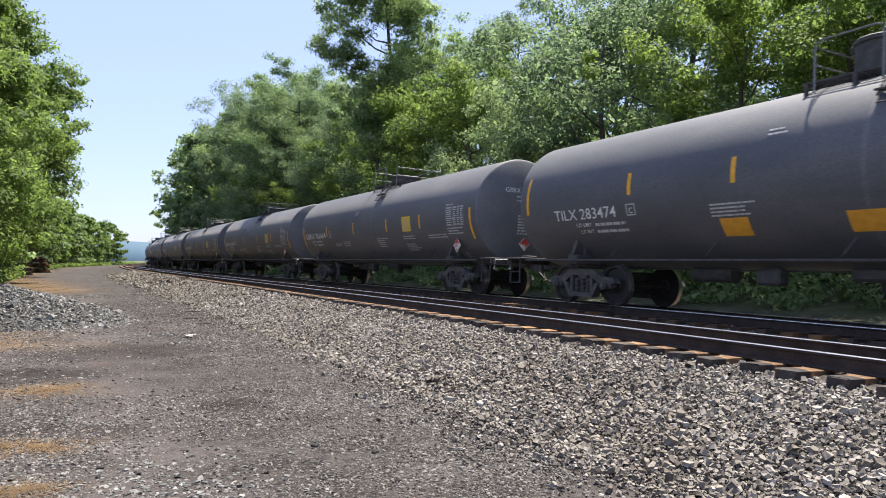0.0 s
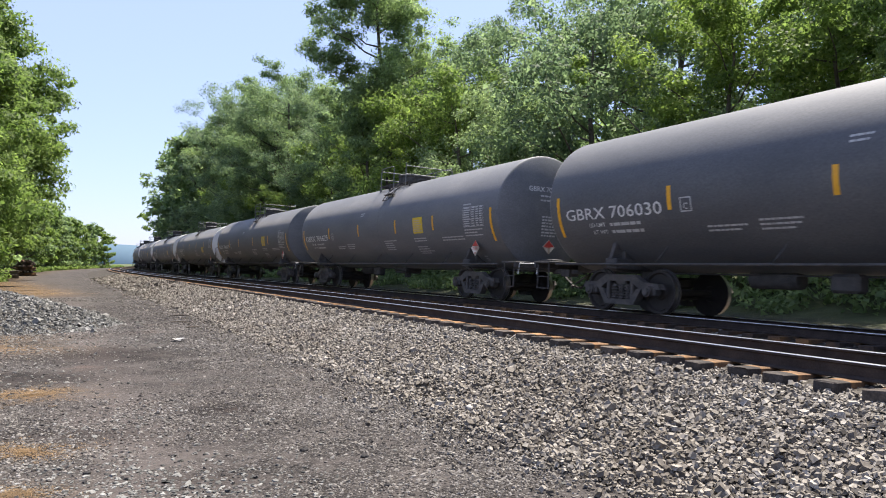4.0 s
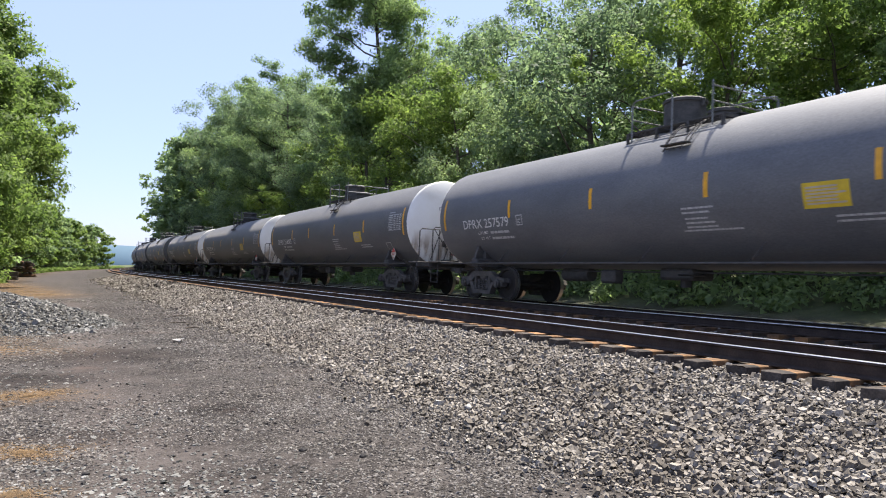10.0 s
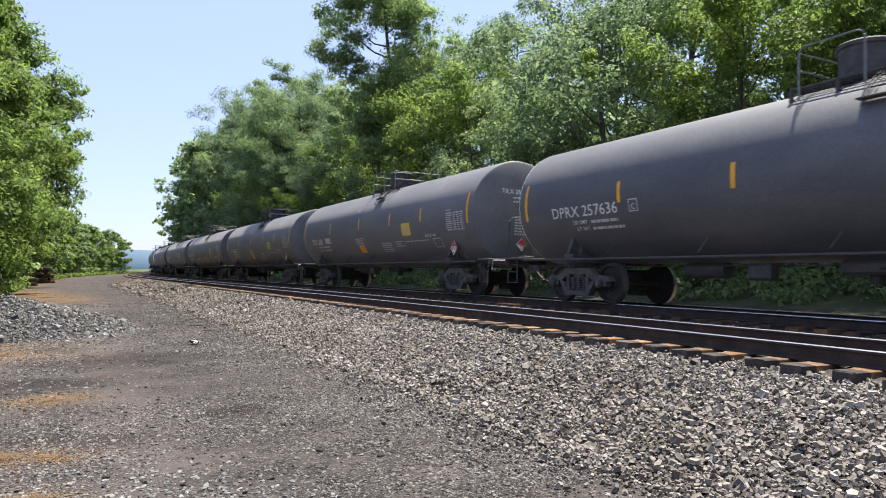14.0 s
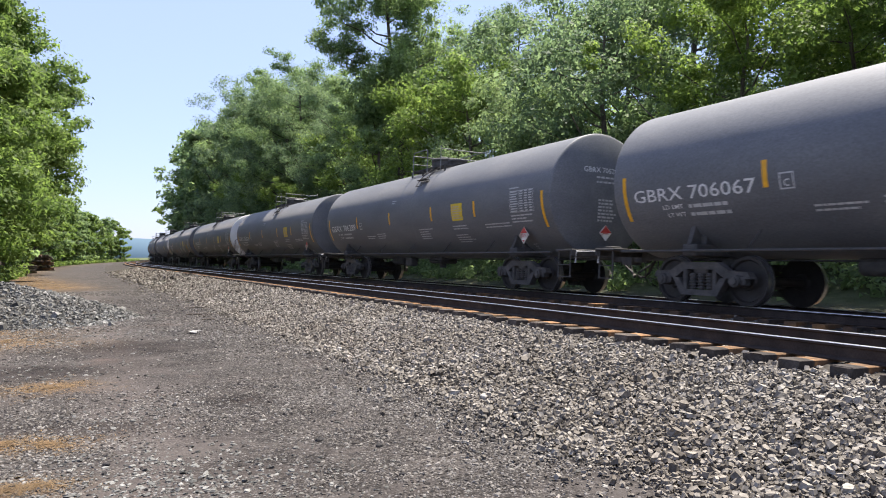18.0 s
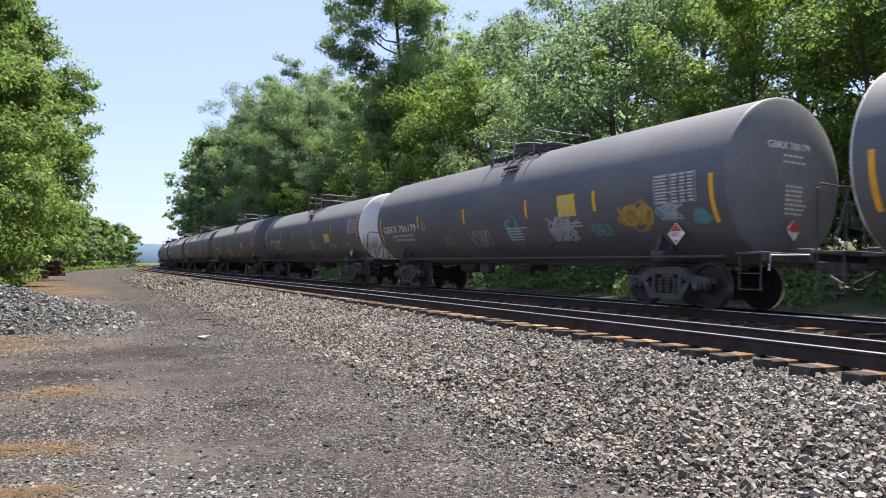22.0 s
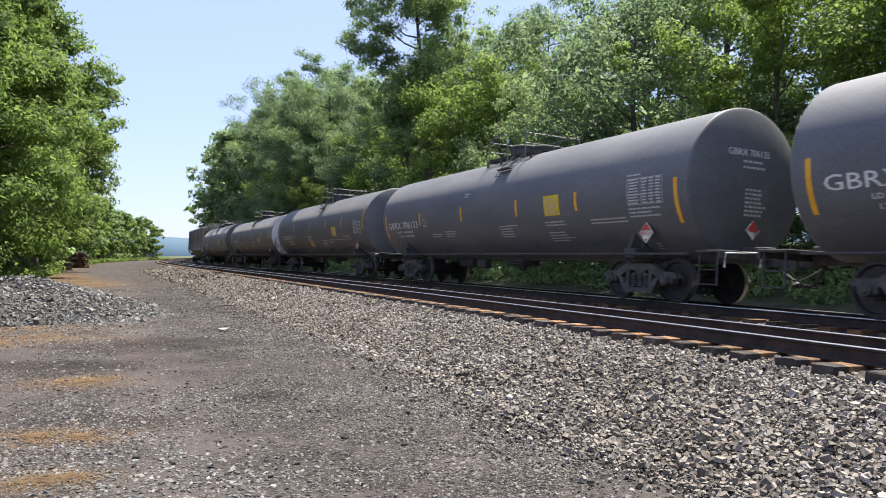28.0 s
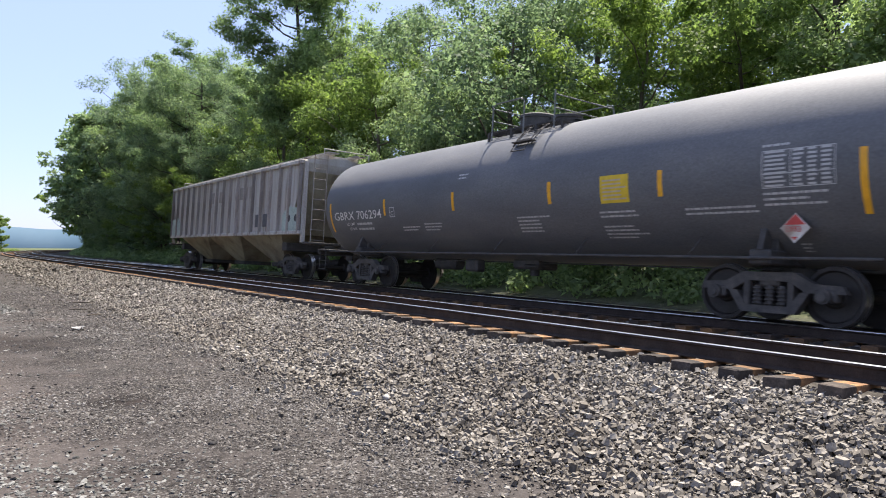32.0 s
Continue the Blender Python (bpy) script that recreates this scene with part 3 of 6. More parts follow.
def build_track(name, label, off0, z0, near_ties, polish):
    track = tagged(new(name), label, "railway track", kind="structure")
    for off in (off0, off0 + 1.5):
        me = sweep("rail", RAIL_SECTION, S_RAIL, off, z0 - CANT * (off - off0), [RAIL_SIDE, RAIL_TOP], True, False, [1 if k in polish else 0 for k in range(16)])
        part("rail", me, track, "steel rail with polished top")
    ties = [tie_mesh(i) for i in range(5)]
    rnd = random.Random(off0)
    lean = Matrix.Rotation(math.atan(CANT), 4, "X")
    zc = z0 - 0.172 - CANT * 0.75
    count = 0
    while count < near_ties:
        s = -10.4 + count * 0.5018
        m = place(s + rnd.uniform(-0.03, 0.03), off0 + 0.75 + rnd.uniform(-0.06, 0.05), zc, rnd.uniform(-1.2, 1.2)) @ lean
        part("tie", ties[count % 5], track, "", m)
        count += 1
    # the rest of the ties, joined
    pts, faces = [], []
    cube = np.array([(x, y, z) for x in (-0.11, 0.11) for y in (-1.3, 1.3) for z in (-0.16, 0)])
    quads = np.array([(0, 1, 3, 2), (4, 6, 7, 5), (0, 4, 5, 1), (2, 3, 7, 6), (1, 5, 7, 3)])
    first = -10.4 + near_ties * 0.5018
    for s in np.concatenate([np.arange(first, 300, 0.5018), np.arange(-60, -10.6, 0.5018)]):
        m = np.array(place(float(s), off0 + 0.75, zc) @ lean)
        faces.append(quads + 8 * len(pts))
        pts.append(cube @ m[:3, :3].T + m[:3, 3])
    part("far_ties", mesh_np("far_ties", np.concatenate(pts), np.concatenate(faces), TIE), track)["kind"] = "stuff"


# ---- loose stone ----
def stones_mesh(name, centres, sizes, mat, seed, flatness=0.78, chip=False):
    """Many small angular stones as one mesh."""
    rng = np.random.default_rng(seed)
    n = len(centres)
    w = np.arange(5) * 2 * np.pi / 5
    low = np.column_stack([np.cos(w), np.sin(w), np.full(5, -0.6)])
    top = np.column_stack([0.74 * np.cos(w + 0.2), 0.74 * np.sin(w + 0.2), np.full(5, 0.6)])
    base = np.concatenate([low, top])
    base[:, 2] *= 1.1
    tri = np.array([(5, 6, 7), (5, 7, 8), (5, 8, 9)] + [q for k in range(5) for q in ((k, (k + 1) % 5, 5 + (k + 1) % 5), (k, 5 + (k + 1) % 5, 5 + k))])
    if chip:
        base = np.array([(1, 0, -0.6), (0, 0.9, -0.6), (-1, 0, -0.6), (0, -0.9, -0.6), (0.62, 0.05, 0.6), (-0.1, 0.6, 0.6), (-0.5, -0.4, 0.6)])
        tri = np.array([(4, 5, 6), (0, 1, 5), (0, 5, 4), (1, 2, 5), (2, 6, 5), (2, 3, 6), (3, 4, 6), (3, 0, 4)])
    m = len(base)
    v = base[None] * rng.uniform(0.8, 1.2, (n, m, 1)) + rng.normal(0, 0.07, (n, m, 3))
    v *= np.stack([rng.uniform(0.8, 1.5, n), rng.uniform(0.65, 1.1, n), np.full(n, flatness) * rng.uniform(0.7, 1.3, n)], 1)[:, None]
    ang = rng.normal(0, 0.40 if flatness > 0.5 else 0.22, (n, 2))
    yaw = rng.uniform(0, 2 * np.pi, n)
    for axis, a in ((0, ang[:, 0]), (1, ang[:, 1]), (2, yaw)):
        c, s = np.cos(a)[:, None], np.sin(a)[:, None]
        p, q = [(1, 2), (2, 0), (0, 1)][axis]
        x, y = v[..., p].copy(), v[..., q].copy()
        v[..., p], v[..., q] = c * x - s * y, s * x + c * y
    v = v * np.asarray(sizes)[:, None, None] + centres[:, None]
    f = tri[None] + (np.arange(n) * m)[:, None, None]
    return mesh_np(name, v.reshape(-1, 3), f.reshape(-1, 3), mat)


def build_ballast_stones():
    rng = np.random.default_rng(4)
    bands = [(-14, 0, 240, 0.034), (0, 8, 1250, 0.0195), (8, 14, 1150, 0.0202), (14, 22, 900, 0.0212), (22, 40, 330, 0.029), (40, 80, 46, 0.052)]
    cs, zs = [], []
    for s0, s1, dens, size in bands:
        n = int((s1 - s0) * 3.0 * dens)
        s, off = rng.uniform(s0, s1, n), -0.5 - 2.75 * rng.uniform(0, 1, n) ** 1.05 + rng.normal(0, 0.12, n)
        m = n // 22
        off[:m] = -3.15 - np.abs(rng.normal(0, 0.42, m))
        sz = size * rng.lognormal(0, 0.3, n)
        sz[:m] *= 0.7
        cs.append(line(s, off, np.maximum(bed_height(off), 0.004) + sz * rng.uniform(0.2, 1.15, n) + rng.uniform(-0.012, 0.014, n) * (off > -3)))
        zs.append(sz)
    # among the ties and between the rails
    for o0, o1, dens in ((-0.5, 1.9, 170), (1.9, 4.0, 120), (4.0, 8.8, 75)):
        n = int(46 * (o1 - o0) * dens)
        s, off = rng.uniform(-5, 41, n), rng.uniform(o0, o1, n)
        sz = 0.028 * rng.lognormal(0, 0.25, n)
        cs.append(line(s, off, bed_height(off) - 0.01))
        zs.append(sz)
    me = stones_mesh("ballast_stones", np.concatenate(cs), np.concatenate(zs), STONE, 5)
    tagged(new("ballast_stones", me), "loose angular grey ballast stones beside the track", "gravel", kind="stuff")


def build_yard_grit():
    rng = np.random.default_rng(9)
    # patches of denser grit between bare wheel tracks
    n = 330000
    d = 4.2 + 32 * rng.uniform(0, 1, n) ** 1.9
    az = rng.uniform(-0.70, 0.45, n)
    xy = np.stack([d * np.sin(az), d * np.cos(az)], 1)
    p = np.array([noise.noise((x * 0.35, y * 0.35, 7.0)) + 0.5 * noise.noise((x * 1.3, y * 1.3, 2.0)) for x, y in xy])
    s, off = nearest(xy)
    keep = (off < -2.7) & (rng.uniform(0, 1, n) < np.clip(0.6 + p * 1.2 + np.interp(off, [-3.8, -3.0], [0, 0.5]) - 0.45 * np.exp(-((off + 6.3) / 0.6) ** 2) - 0.45 * np.exp(-((off + 8.2) / 0.6) ** 2), 0.04, 1))
    for x, y, rx, ry, k in DAMP_SPOTS:
        keep &= rng.uniform(0, 1, n) > 0.6 * k * np.exp(-(((xy[:, 0] - x) / rx) ** 2 + ((xy[:, 1] - y) / ry) ** 2) ** 1.5)
    xy, off, s, d = xy[keep], off[keep], s[keep], d[keep]
    sz = 0.0082 * np.minimum(rng.lognormal(0, 0.42, len(xy)), 2.4) * (1 + d / 22)
    z = ground_height(xy, s, np.minimum(off, -3.2)) + sz * 0.25
    me = stones_mesh("yard_grit", np.column_stack([xy, z]), sz, GRIT, 6, 0.38, True)
    tagged(new("yard_grit", me), "scattered grit and small stones on the dirt", "gravel", kind="stuff")


def build_shale():
    """Flat greenish shale pieces washed from the heap across the yard's edge."""
    rng = np.random.default_rng(15)
    spots = [(-2.4, 5.0, 0.6, 1000), (-1.9, 4.7, 0.5, 600), (-6.0, 9.6, 0.9, 420), (-7.6, 13.2, 1.3, 700), (-9.2, 14.6, 1.2, 700), (-3.4, 6.9, 0.8, 300), (-0.6, 5.6, 1.0, 260)]
    xy = np.concatenate([np.column_stack([rng.normal(x, 1.3 * r, k), rng.normal(y, 0.7 * r, k)]) for x, y, r, k in spots])
    s, off = nearest(xy)
    sz = 0.0105 * np.minimum(rng.lognormal(0, 0.45, len(xy)), 2.4) * (1 + xy[:, 1] / 30)
    z = ground_height(xy, s, np.minimum(off, -3.2)) + sz * 0.2
    tagged(new("shale_pieces", stones_mesh("shale_pieces", np.column_stack([xy, z]), sz, PILE_STONE, 16, 0.3)), "flat grey-green shale pieces scattered on the dirt", "gravel", kind="stuff")


def build_stone_pile():
    rng = np.random.default_rng(12)
    cx, cy = -12.9, 17.6

    def high(x, y):
        u, v = (x - cx) / 4.6, (y - cy) / 3.4
        r = np.hypot(u, v)
        return 1.2 * np.clip(1 - r, 0, 1) ** 0.8 * (1 + 0.12 * np.sin(3 * np.arctan2(v, u) + 1)) - 0.04

    a = np.linspace(-1.15, 1.15, 60)
    gx, gy = np.meshgrid(cx + a * 4.6, cy + a * 3.4, indexing="ij")
    z = np.minimum(high(gx, gy), 1.08)
    i, j = np.meshgrid(np.arange(59), np.arange(59), indexing="ij")
    f = np.stack([i * 60 + j, (i + 1) * 60 + j, (i + 1) * 60 + j + 1, i * 60 + j + 1], -1).reshape(-1, 4)
    pile = tagged(new("gravel_mound", mesh_np("gravel_mound", np.stack([gx, gy, z], -1).reshape(-1, 3), f, BALLAST_BED, True)), "low heap of grey-green ballast gravel on the yard", "gravel pile")
    n = 30000
    r, w = np.sqrt(rng.uniform(0, 1.25, n)), rng.uniform(0, 2 * np.pi, n)
    x, y = cx + 4.6 * r * np.cos(w), cy + 3.4 * r * np.sin(w)
    keep = (r < 0.98) | (rng.uniform(0, 1, n) < 0.5)
    x, y = x[keep], y[keep]
    sz = 0.027 * rng.lognormal(0, 0.4, len(x))
    zz = np.maximum(np.minimum(high(x, y), 1.08), 0.0) + sz * 0.3
    part("loose_stone", stones_mesh("loose_stone", np.column_stack([x, y, zz]), sz, PILE_STONE, 13), pile)["kind"] = "stuff"


# ---- trees ----
def limb(pts, faces, path, radii, sides=6):
    base, rows = sum(len(p) for p in pts), []
    for k, (p, r) in enumerate(zip(path, radii)):
        d = path[min(k + 1, len(path) - 1)] - path[max(k - 1, 0)]
        d = d / (np.linalg.norm(d) + 1e-9)
        u = np.cross(d, (0.3, 0.9, 0.2))
        u /= np.linalg.norm(u)
        v = np.cross(d, u)
        w = np.arange(sides) * 2 * np.pi / sides
        rows.append(p + r * (np.cos(w)[:, None] * u + np.sin(w)[:, None] * v))
    pts.append(np.concatenate(rows))
    for k in range(len(path) - 1):
        for i in range(sides):
            j = (i + 1) % sides
            faces.append((base + k * sides + i, base + k * sides + j, base + (k + 1) * sides + j, base + (k + 1) * sides + i))


def leaves(rng, centres, radii, per, size, droop=0.25, level=0.62, slim=1.0):
    """Leaf sprays round cluster centres: small drooping leaves that lie in loose layers."""
    n = len(centres) * per
    c = np.repeat(centres, per, 0)
    r = np.repeat(radii, per)
    d = rng.normal(0, 1, (n, 3))
    d /= np.linalg.norm(d, axis=1)[:, None]
    p = c + d * (r * rng.uniform(0.12, 1.0, n) ** 0.6)[:, None] * np.array([1, 1, level])
    nrm = d * 0.75 + rng.normal(0, 0.45, (n, 3)) + np.array([0, 0, 0.55])
    nrm /= np.linalg.norm(nrm, axis=1)[:, None]
    u = np.cross(nrm, rng.normal(0, 1, (n, 3)))
    u /= np.linalg.norm(u, axis=1)[:, None]
    v = np.cross(nrm, u)
    L = (size * rng.lognormal(0, 0.3, n))[:, None]
    W = L * rng.uniform(0.4, 0.75, n)[:, None] * slim
    tip = p + u * L - nrm * L * droop
    leaf = np.stack([p - u * L * 0.5 + v * W, tip, p - u * L * 0.5 - v * W], 1)
    return leaf.reshape(-1, 3), np.arange(n * 3).reshape(-1, 3)


def tree_meshes(seed, height, spread, clear, clusters, per, size, mat, narrow=0.0, level=0.62, slim=1.0):
    """Trunk with limbs, and a crown of leaf sprays, as two meshes."""
    rng = np.random.default_rng(seed)
    pts, faces, tips, tr = [], [], [], []
    k = 8
    zs = np.linspace(0, height * 0.9, k)
    bend = np.cumsum(rng.normal(0, 0.012 * height, (k, 2)), 0)
    trunk = np.column_stack([bend - bend[0], zs])
    r0 = 0.011 * height + 0.05
    limb(pts, faces, trunk, r0 * np.linspace(1.15, 0.12, k), 8)
    n = int(11 + height * 0.5)
    for i in range(n):
        f = clear + (0.97 - clear) * (i + rng.uniform(0, 1)) / n
        z = f * height * 0.9
        start = np.array([np.interp(z, zs, trunk[:, 0]), np.interp(z, zs, trunk[:, 1]), z])
        w = i * 2.4 + rng.uniform(-0.6, 0.6)
        g = (f - clear) / (1 - clear)
        reach = spread * (0.55 + 0.55 * math.sin(math.pi * min(1, g * 0.8 + 0.22))) * (1 - narrow * g) * rng.uniform(0.7, 1.15)
        rise = reach * rng.uniform(0.25, 0.75)
        q = np.linspace(0, 1, 5)[:, None]
        path = start + q * np.array([math.cos(w) * reach, math.sin(w) * reach, 0]) + (q ** 1.5) * np.array([0, 0, rise]) + rng.normal(0, 0.05 * reach, (5, 3)) * q
        limb(pts, faces, path, r0 * (1 - 0.75 * f) * np.linspace(0.5, 0.08, 5), 5)
        for a in (0.45, 0.7, 0.9, 1.0):
            tips.append(start + (path[-1] - start) * a + rng.normal(0, 0.12 * reach, 3))
            tr.append(spread * rng.uniform(0.16, 0.30))
    tips, tr = np.array(tips), np.array(tr)
    pick = rng.integers(0, len(tips), clusters)
    cen = tips[pick] + rng.normal(0, 0.11 * spread, (clusters, 3))
    top = trunk[-1] + rng.normal(0, 0.14 * spread, (8, 3))
    cen, cr = np.concatenate([cen, top]), np.concatenate([tr[pick] * rng.uniform(0.6, 1.15, clusters), np.full(8, spread * 0.2)])
    v, f = leaves(rng, cen, cr, per, size, 0.25, level, slim)
    return mesh_np("trunk", np.concatenate(pts), faces, BARK, True), mesh_np("crown", v, f, mat)


def plant_tree(meshes, s, off, z, scale, rz, label, group):
    tree = tagged(new("tree"), label, "tree", group)
    tree.matrix_basis = place(s, off, z, rz, scale)
    part("trunk", meshes[0], tree)
    part("crown", meshes[1], tree)
    return tree


def build_trees():
    rnd = random.Random(21)
    tall = [tree_meshes(30 + i, 24, 5.0 + 0.3 * i, 0.2, 210, 225, 0.097, m) for i, m in enumerate((LEAF, LEAF_BLUE, LEAF, LEAF_BLUE))]
    edge = [tree_meshes(50 + i, 12, 3.8 + 0.3 * i, 0.08, 160, 185, 0.088, m) for i, m in enumerate((LEAF, LEAF_LIGHT, LEAF_BLUE))]
    far = [tree_meshes(76 + i, 22, 6.0, 0.15, 110, 62, 0.36, m) for i, m in enumerate((LEAF, LEAF_BLUE, LEAF_LIGHT))]
    left = [tree_meshes(90 + i, 15, 4.1, 0.09, 400, 175, 0.12, m, 0.0, 0.6, 0.75) for i, m in enumerate((LEAF_LIGHT, LEAF_LIGHT, LEAF_LIGHT))]
    sapling = [tree_meshes(130 + i, 12, 4.2, 0.04, 100, 85, 0.17, m) for i, m in enumerate((LEAF, LEAF_BLUE))]
    low = [tree_meshes(110 + i, 15, 4.2, 0.04, 110, 70, 0.28, m) for i, m in enumerate((LEAF_LIGHT, LEAF, LEAF_LIGHT))]
    words = ["tall leafy deciduous tree in the woods behind the railway", "deciduous tree with light green crown behind the railway"]
    behind, beside = "trees behind the railway", "trees along the dirt road"

    def canopy(s):
        """The height of the woods along the line."""
        return float(np.interp(s, [-25, 30, 38, 46, 54, 62, 70, 79, 94, 110, 130, 300], [20.5, 20.5, 20, 19, 19, 19, 20.5, 22.5, 25.5, 25.5, 24, 24]))

    def front(s):
        """The height of the first row of trees."""
        return float(np.interp(s, [-25, 40, 56, 62, 68, 76, 88, 98, 112, 135, 180], [11, 12.5, 14.5, 18, 20.8, 22.8, 24.8, 25.6, 25, 25, 24]))

    plant_tree(tree_meshes(207, 25, 4.3, 0.46, 400, 160, 0.10, LEAF), 48.2, 15.0, 0.6, 1.0, 40, "tall open-crowned deciduous tree rising above the woods", behind)
    s = -24.0
    while s < 112:
        a = s + rnd.uniform(-1.5, 1.5)
        if s < 57:
            plant_tree(edge[rnd.randrange(3)], a, 13.8 + rnd.uniform(-0.6, 1.4), 0.5, front(a) / 12 * rnd.uniform(0.8, 1.1), rnd.uniform(0, 360), "bushy young tree at the edge of the woods", behind)
        else:
            plant_tree(edge[rnd.randrange(3)], a + 3, 13.2 + rnd.uniform(-0.6, 0.8), 0.4, rnd.uniform(0.6, 0.95), rnd.uniform(0, 360), "bushy young tree at the edge of the woods", behind)
            plant_tree(tall[rnd.randrange(4)], a, 15.4 + rnd.uniform(-0.8, 1.2), 0.6, front(a) / 24 * rnd.uniform(0.92, 1.03), rnd.uniform(0, 360), words[1], behind)
        a = s + rnd.uniform(1, 4)
        plant_tree(tall[rnd.randrange(4)], a, 20.5 + rnd.uniform(-1.2, 1.6), 1.1, canopy(a) / 24 * rnd.uniform(0.86, 1.02), rnd.uniform(0, 360), words[0], behind)
        a = s + rnd.uniform(1, 4)
        if rnd.random() < 0.5:
            plant_tree(far[rnd.randrange(3)], a, 28 + rnd.uniform(-2, 3), 1.4, canopy(a) / 24 * rnd.uniform(0.75, 0.95), rnd.uniform(0, 360), words[0], behind)
        s += 6.0
    while s < 300:
        plant_tree(far[rnd.randrange(3)], s, 13.9 + rnd.uniform(-0.8, 0.8), 0.5, front(s) / 22 * rnd.uniform(0.88, 1.0), rnd.uniform(0, 360), words[1], behind)
        plant_tree(far[rnd.randrange(3)], s + 4, 23 + rnd.uniform(-2, 3), 1.0, canopy(s) / 22 * rnd.uniform(0.85, 1.0), rnd.uniform(0, 360), words[0], behind)
        s += 8.0
    # young growth under the tall trees
    for k in range(64):
        s = -22 + k * 2.6 + rnd.uniform(-1, 1)
        off = 12.9 + rnd.uniform(0, 1.2) if k % 2 else 16.5 + rnd.uniform(0, 8)
        plant_tree(sapling[rnd.randrange(2)], s, off, 0.4 + 0.05 * (off - 13), rnd.uniform(0.38, 0.62), rnd.uniform(0, 360), "leafy sapling in the shade of the woods", "saplings under the woods")
    # dense growth added as a shade wall, to close bright gaps behind the woods
    for k in range(30):
        plant_tree(sapling[k % 2], -26 + k * 3.1 + rnd.uniform(-1, 1), 24.5 + rnd.uniform(-2, 3), 1.0, rnd.uniform(0.55, 0.85), rnd.uniform(0, 360), "leafy sapling in the shade of the woods", "saplings under the woods")
    s = 30.0
    while s < 222:
        h = float(np.interp(s, [30, 46, 60, 75, 86, 100, 130, 180, 222], [14.5, 16.5, 20, 20.3, 17.6, 14.8, 13, 12.5, 11]))
        o = -16.0 if 74 < s < 108 else -12.3 if s < 130 else -12.6
        plant_tree((left if s < 85 else low)[rnd.randrange(3)], s, o + rnd.uniform(-0.5, 0.3), 0.1, h / 15 * rnd.uniform(0.95, 1.05), rnd.uniform(0, 360), "sunlit green tree along the dirt road", beside)
        s += 5.5 if s < 90 else 7.5
    # bushes that close the foot of the trees
    s = 33.0
    while s < 225:
        o = -15.0 if 74 < s < 106 else -13.0
        plant_tree(sapling[rnd.randrange(2)] if s < 60 else low[rnd.randrange(3)], s, o + rnd.uniform(-0.8, 0.3), 0.05, rnd.uniform(0.26, 0.40), rnd.uniform(0, 360), "bushy low growth along the dirt road", "bushes along the dirt road")
        s += 3.4 if s < 110 else 6.0


def build_undergrowth():
    rng = np.random.default_rng(33)
    n = 1700
    s = rng.uniform(-14, 170, n)
    off = 10.2 + 4.0 * rng.uniform(0, 1, n) ** 0.8
    h = rng.uniform(0.15, 0.7, n) * np.interp(off, [10.2, 13.5], [0.7, 2.4])
    c = line(s, off, np.interp(off, [8.4, 9.5, 15], [-0.15, -0.03, 0.9]) + h * 0.6)
    v, f = leaves(rng, c, 0.35 + h * 0.6, 60, 0.10)
    tagged(new("undergrowth", mesh_np("undergrowth", v, f, LEAF)), "green weeds and brush beyond the far track", "undergrowth", kind="stuff")
    n = 900
    s = rng.uniform(18, 230, n)
    off = -11.7 + rng.normal(0, 0.5, n)
    h = rng.uniform(0.15, 1.0, n)
    c = line(s, off, 0.1 + h * 0.5)
    v, f = leaves(rng, c, 0.35 + h * 0.5, 55, 0.13)
    tagged(new("roadside_weeds", mesh_np("roadside_weeds", v, f, LEAF_LIGHT)), "sunlit weeds along the edge of the road", "undergrowth", kind="stuff")


build_trees()
build_undergrowth()
build_track("track_near", "empty near railway track with weathered wooden ties", 0.0, RAIL_Z, 300, (6, 7, 8))
build_track("track_far", "far railway track carrying the train", TRACK_B, RAIL_B_Z, 0, (5, 6, 7, 8))
build_ballast_stones()
build_yard_grit()
build_shale()
build_stone_pile()


def height(x, y):
    spot = np.array([[x, y]])
    s, off = nearest(spot)
    return float(ground_height(spot, s, off)[0])


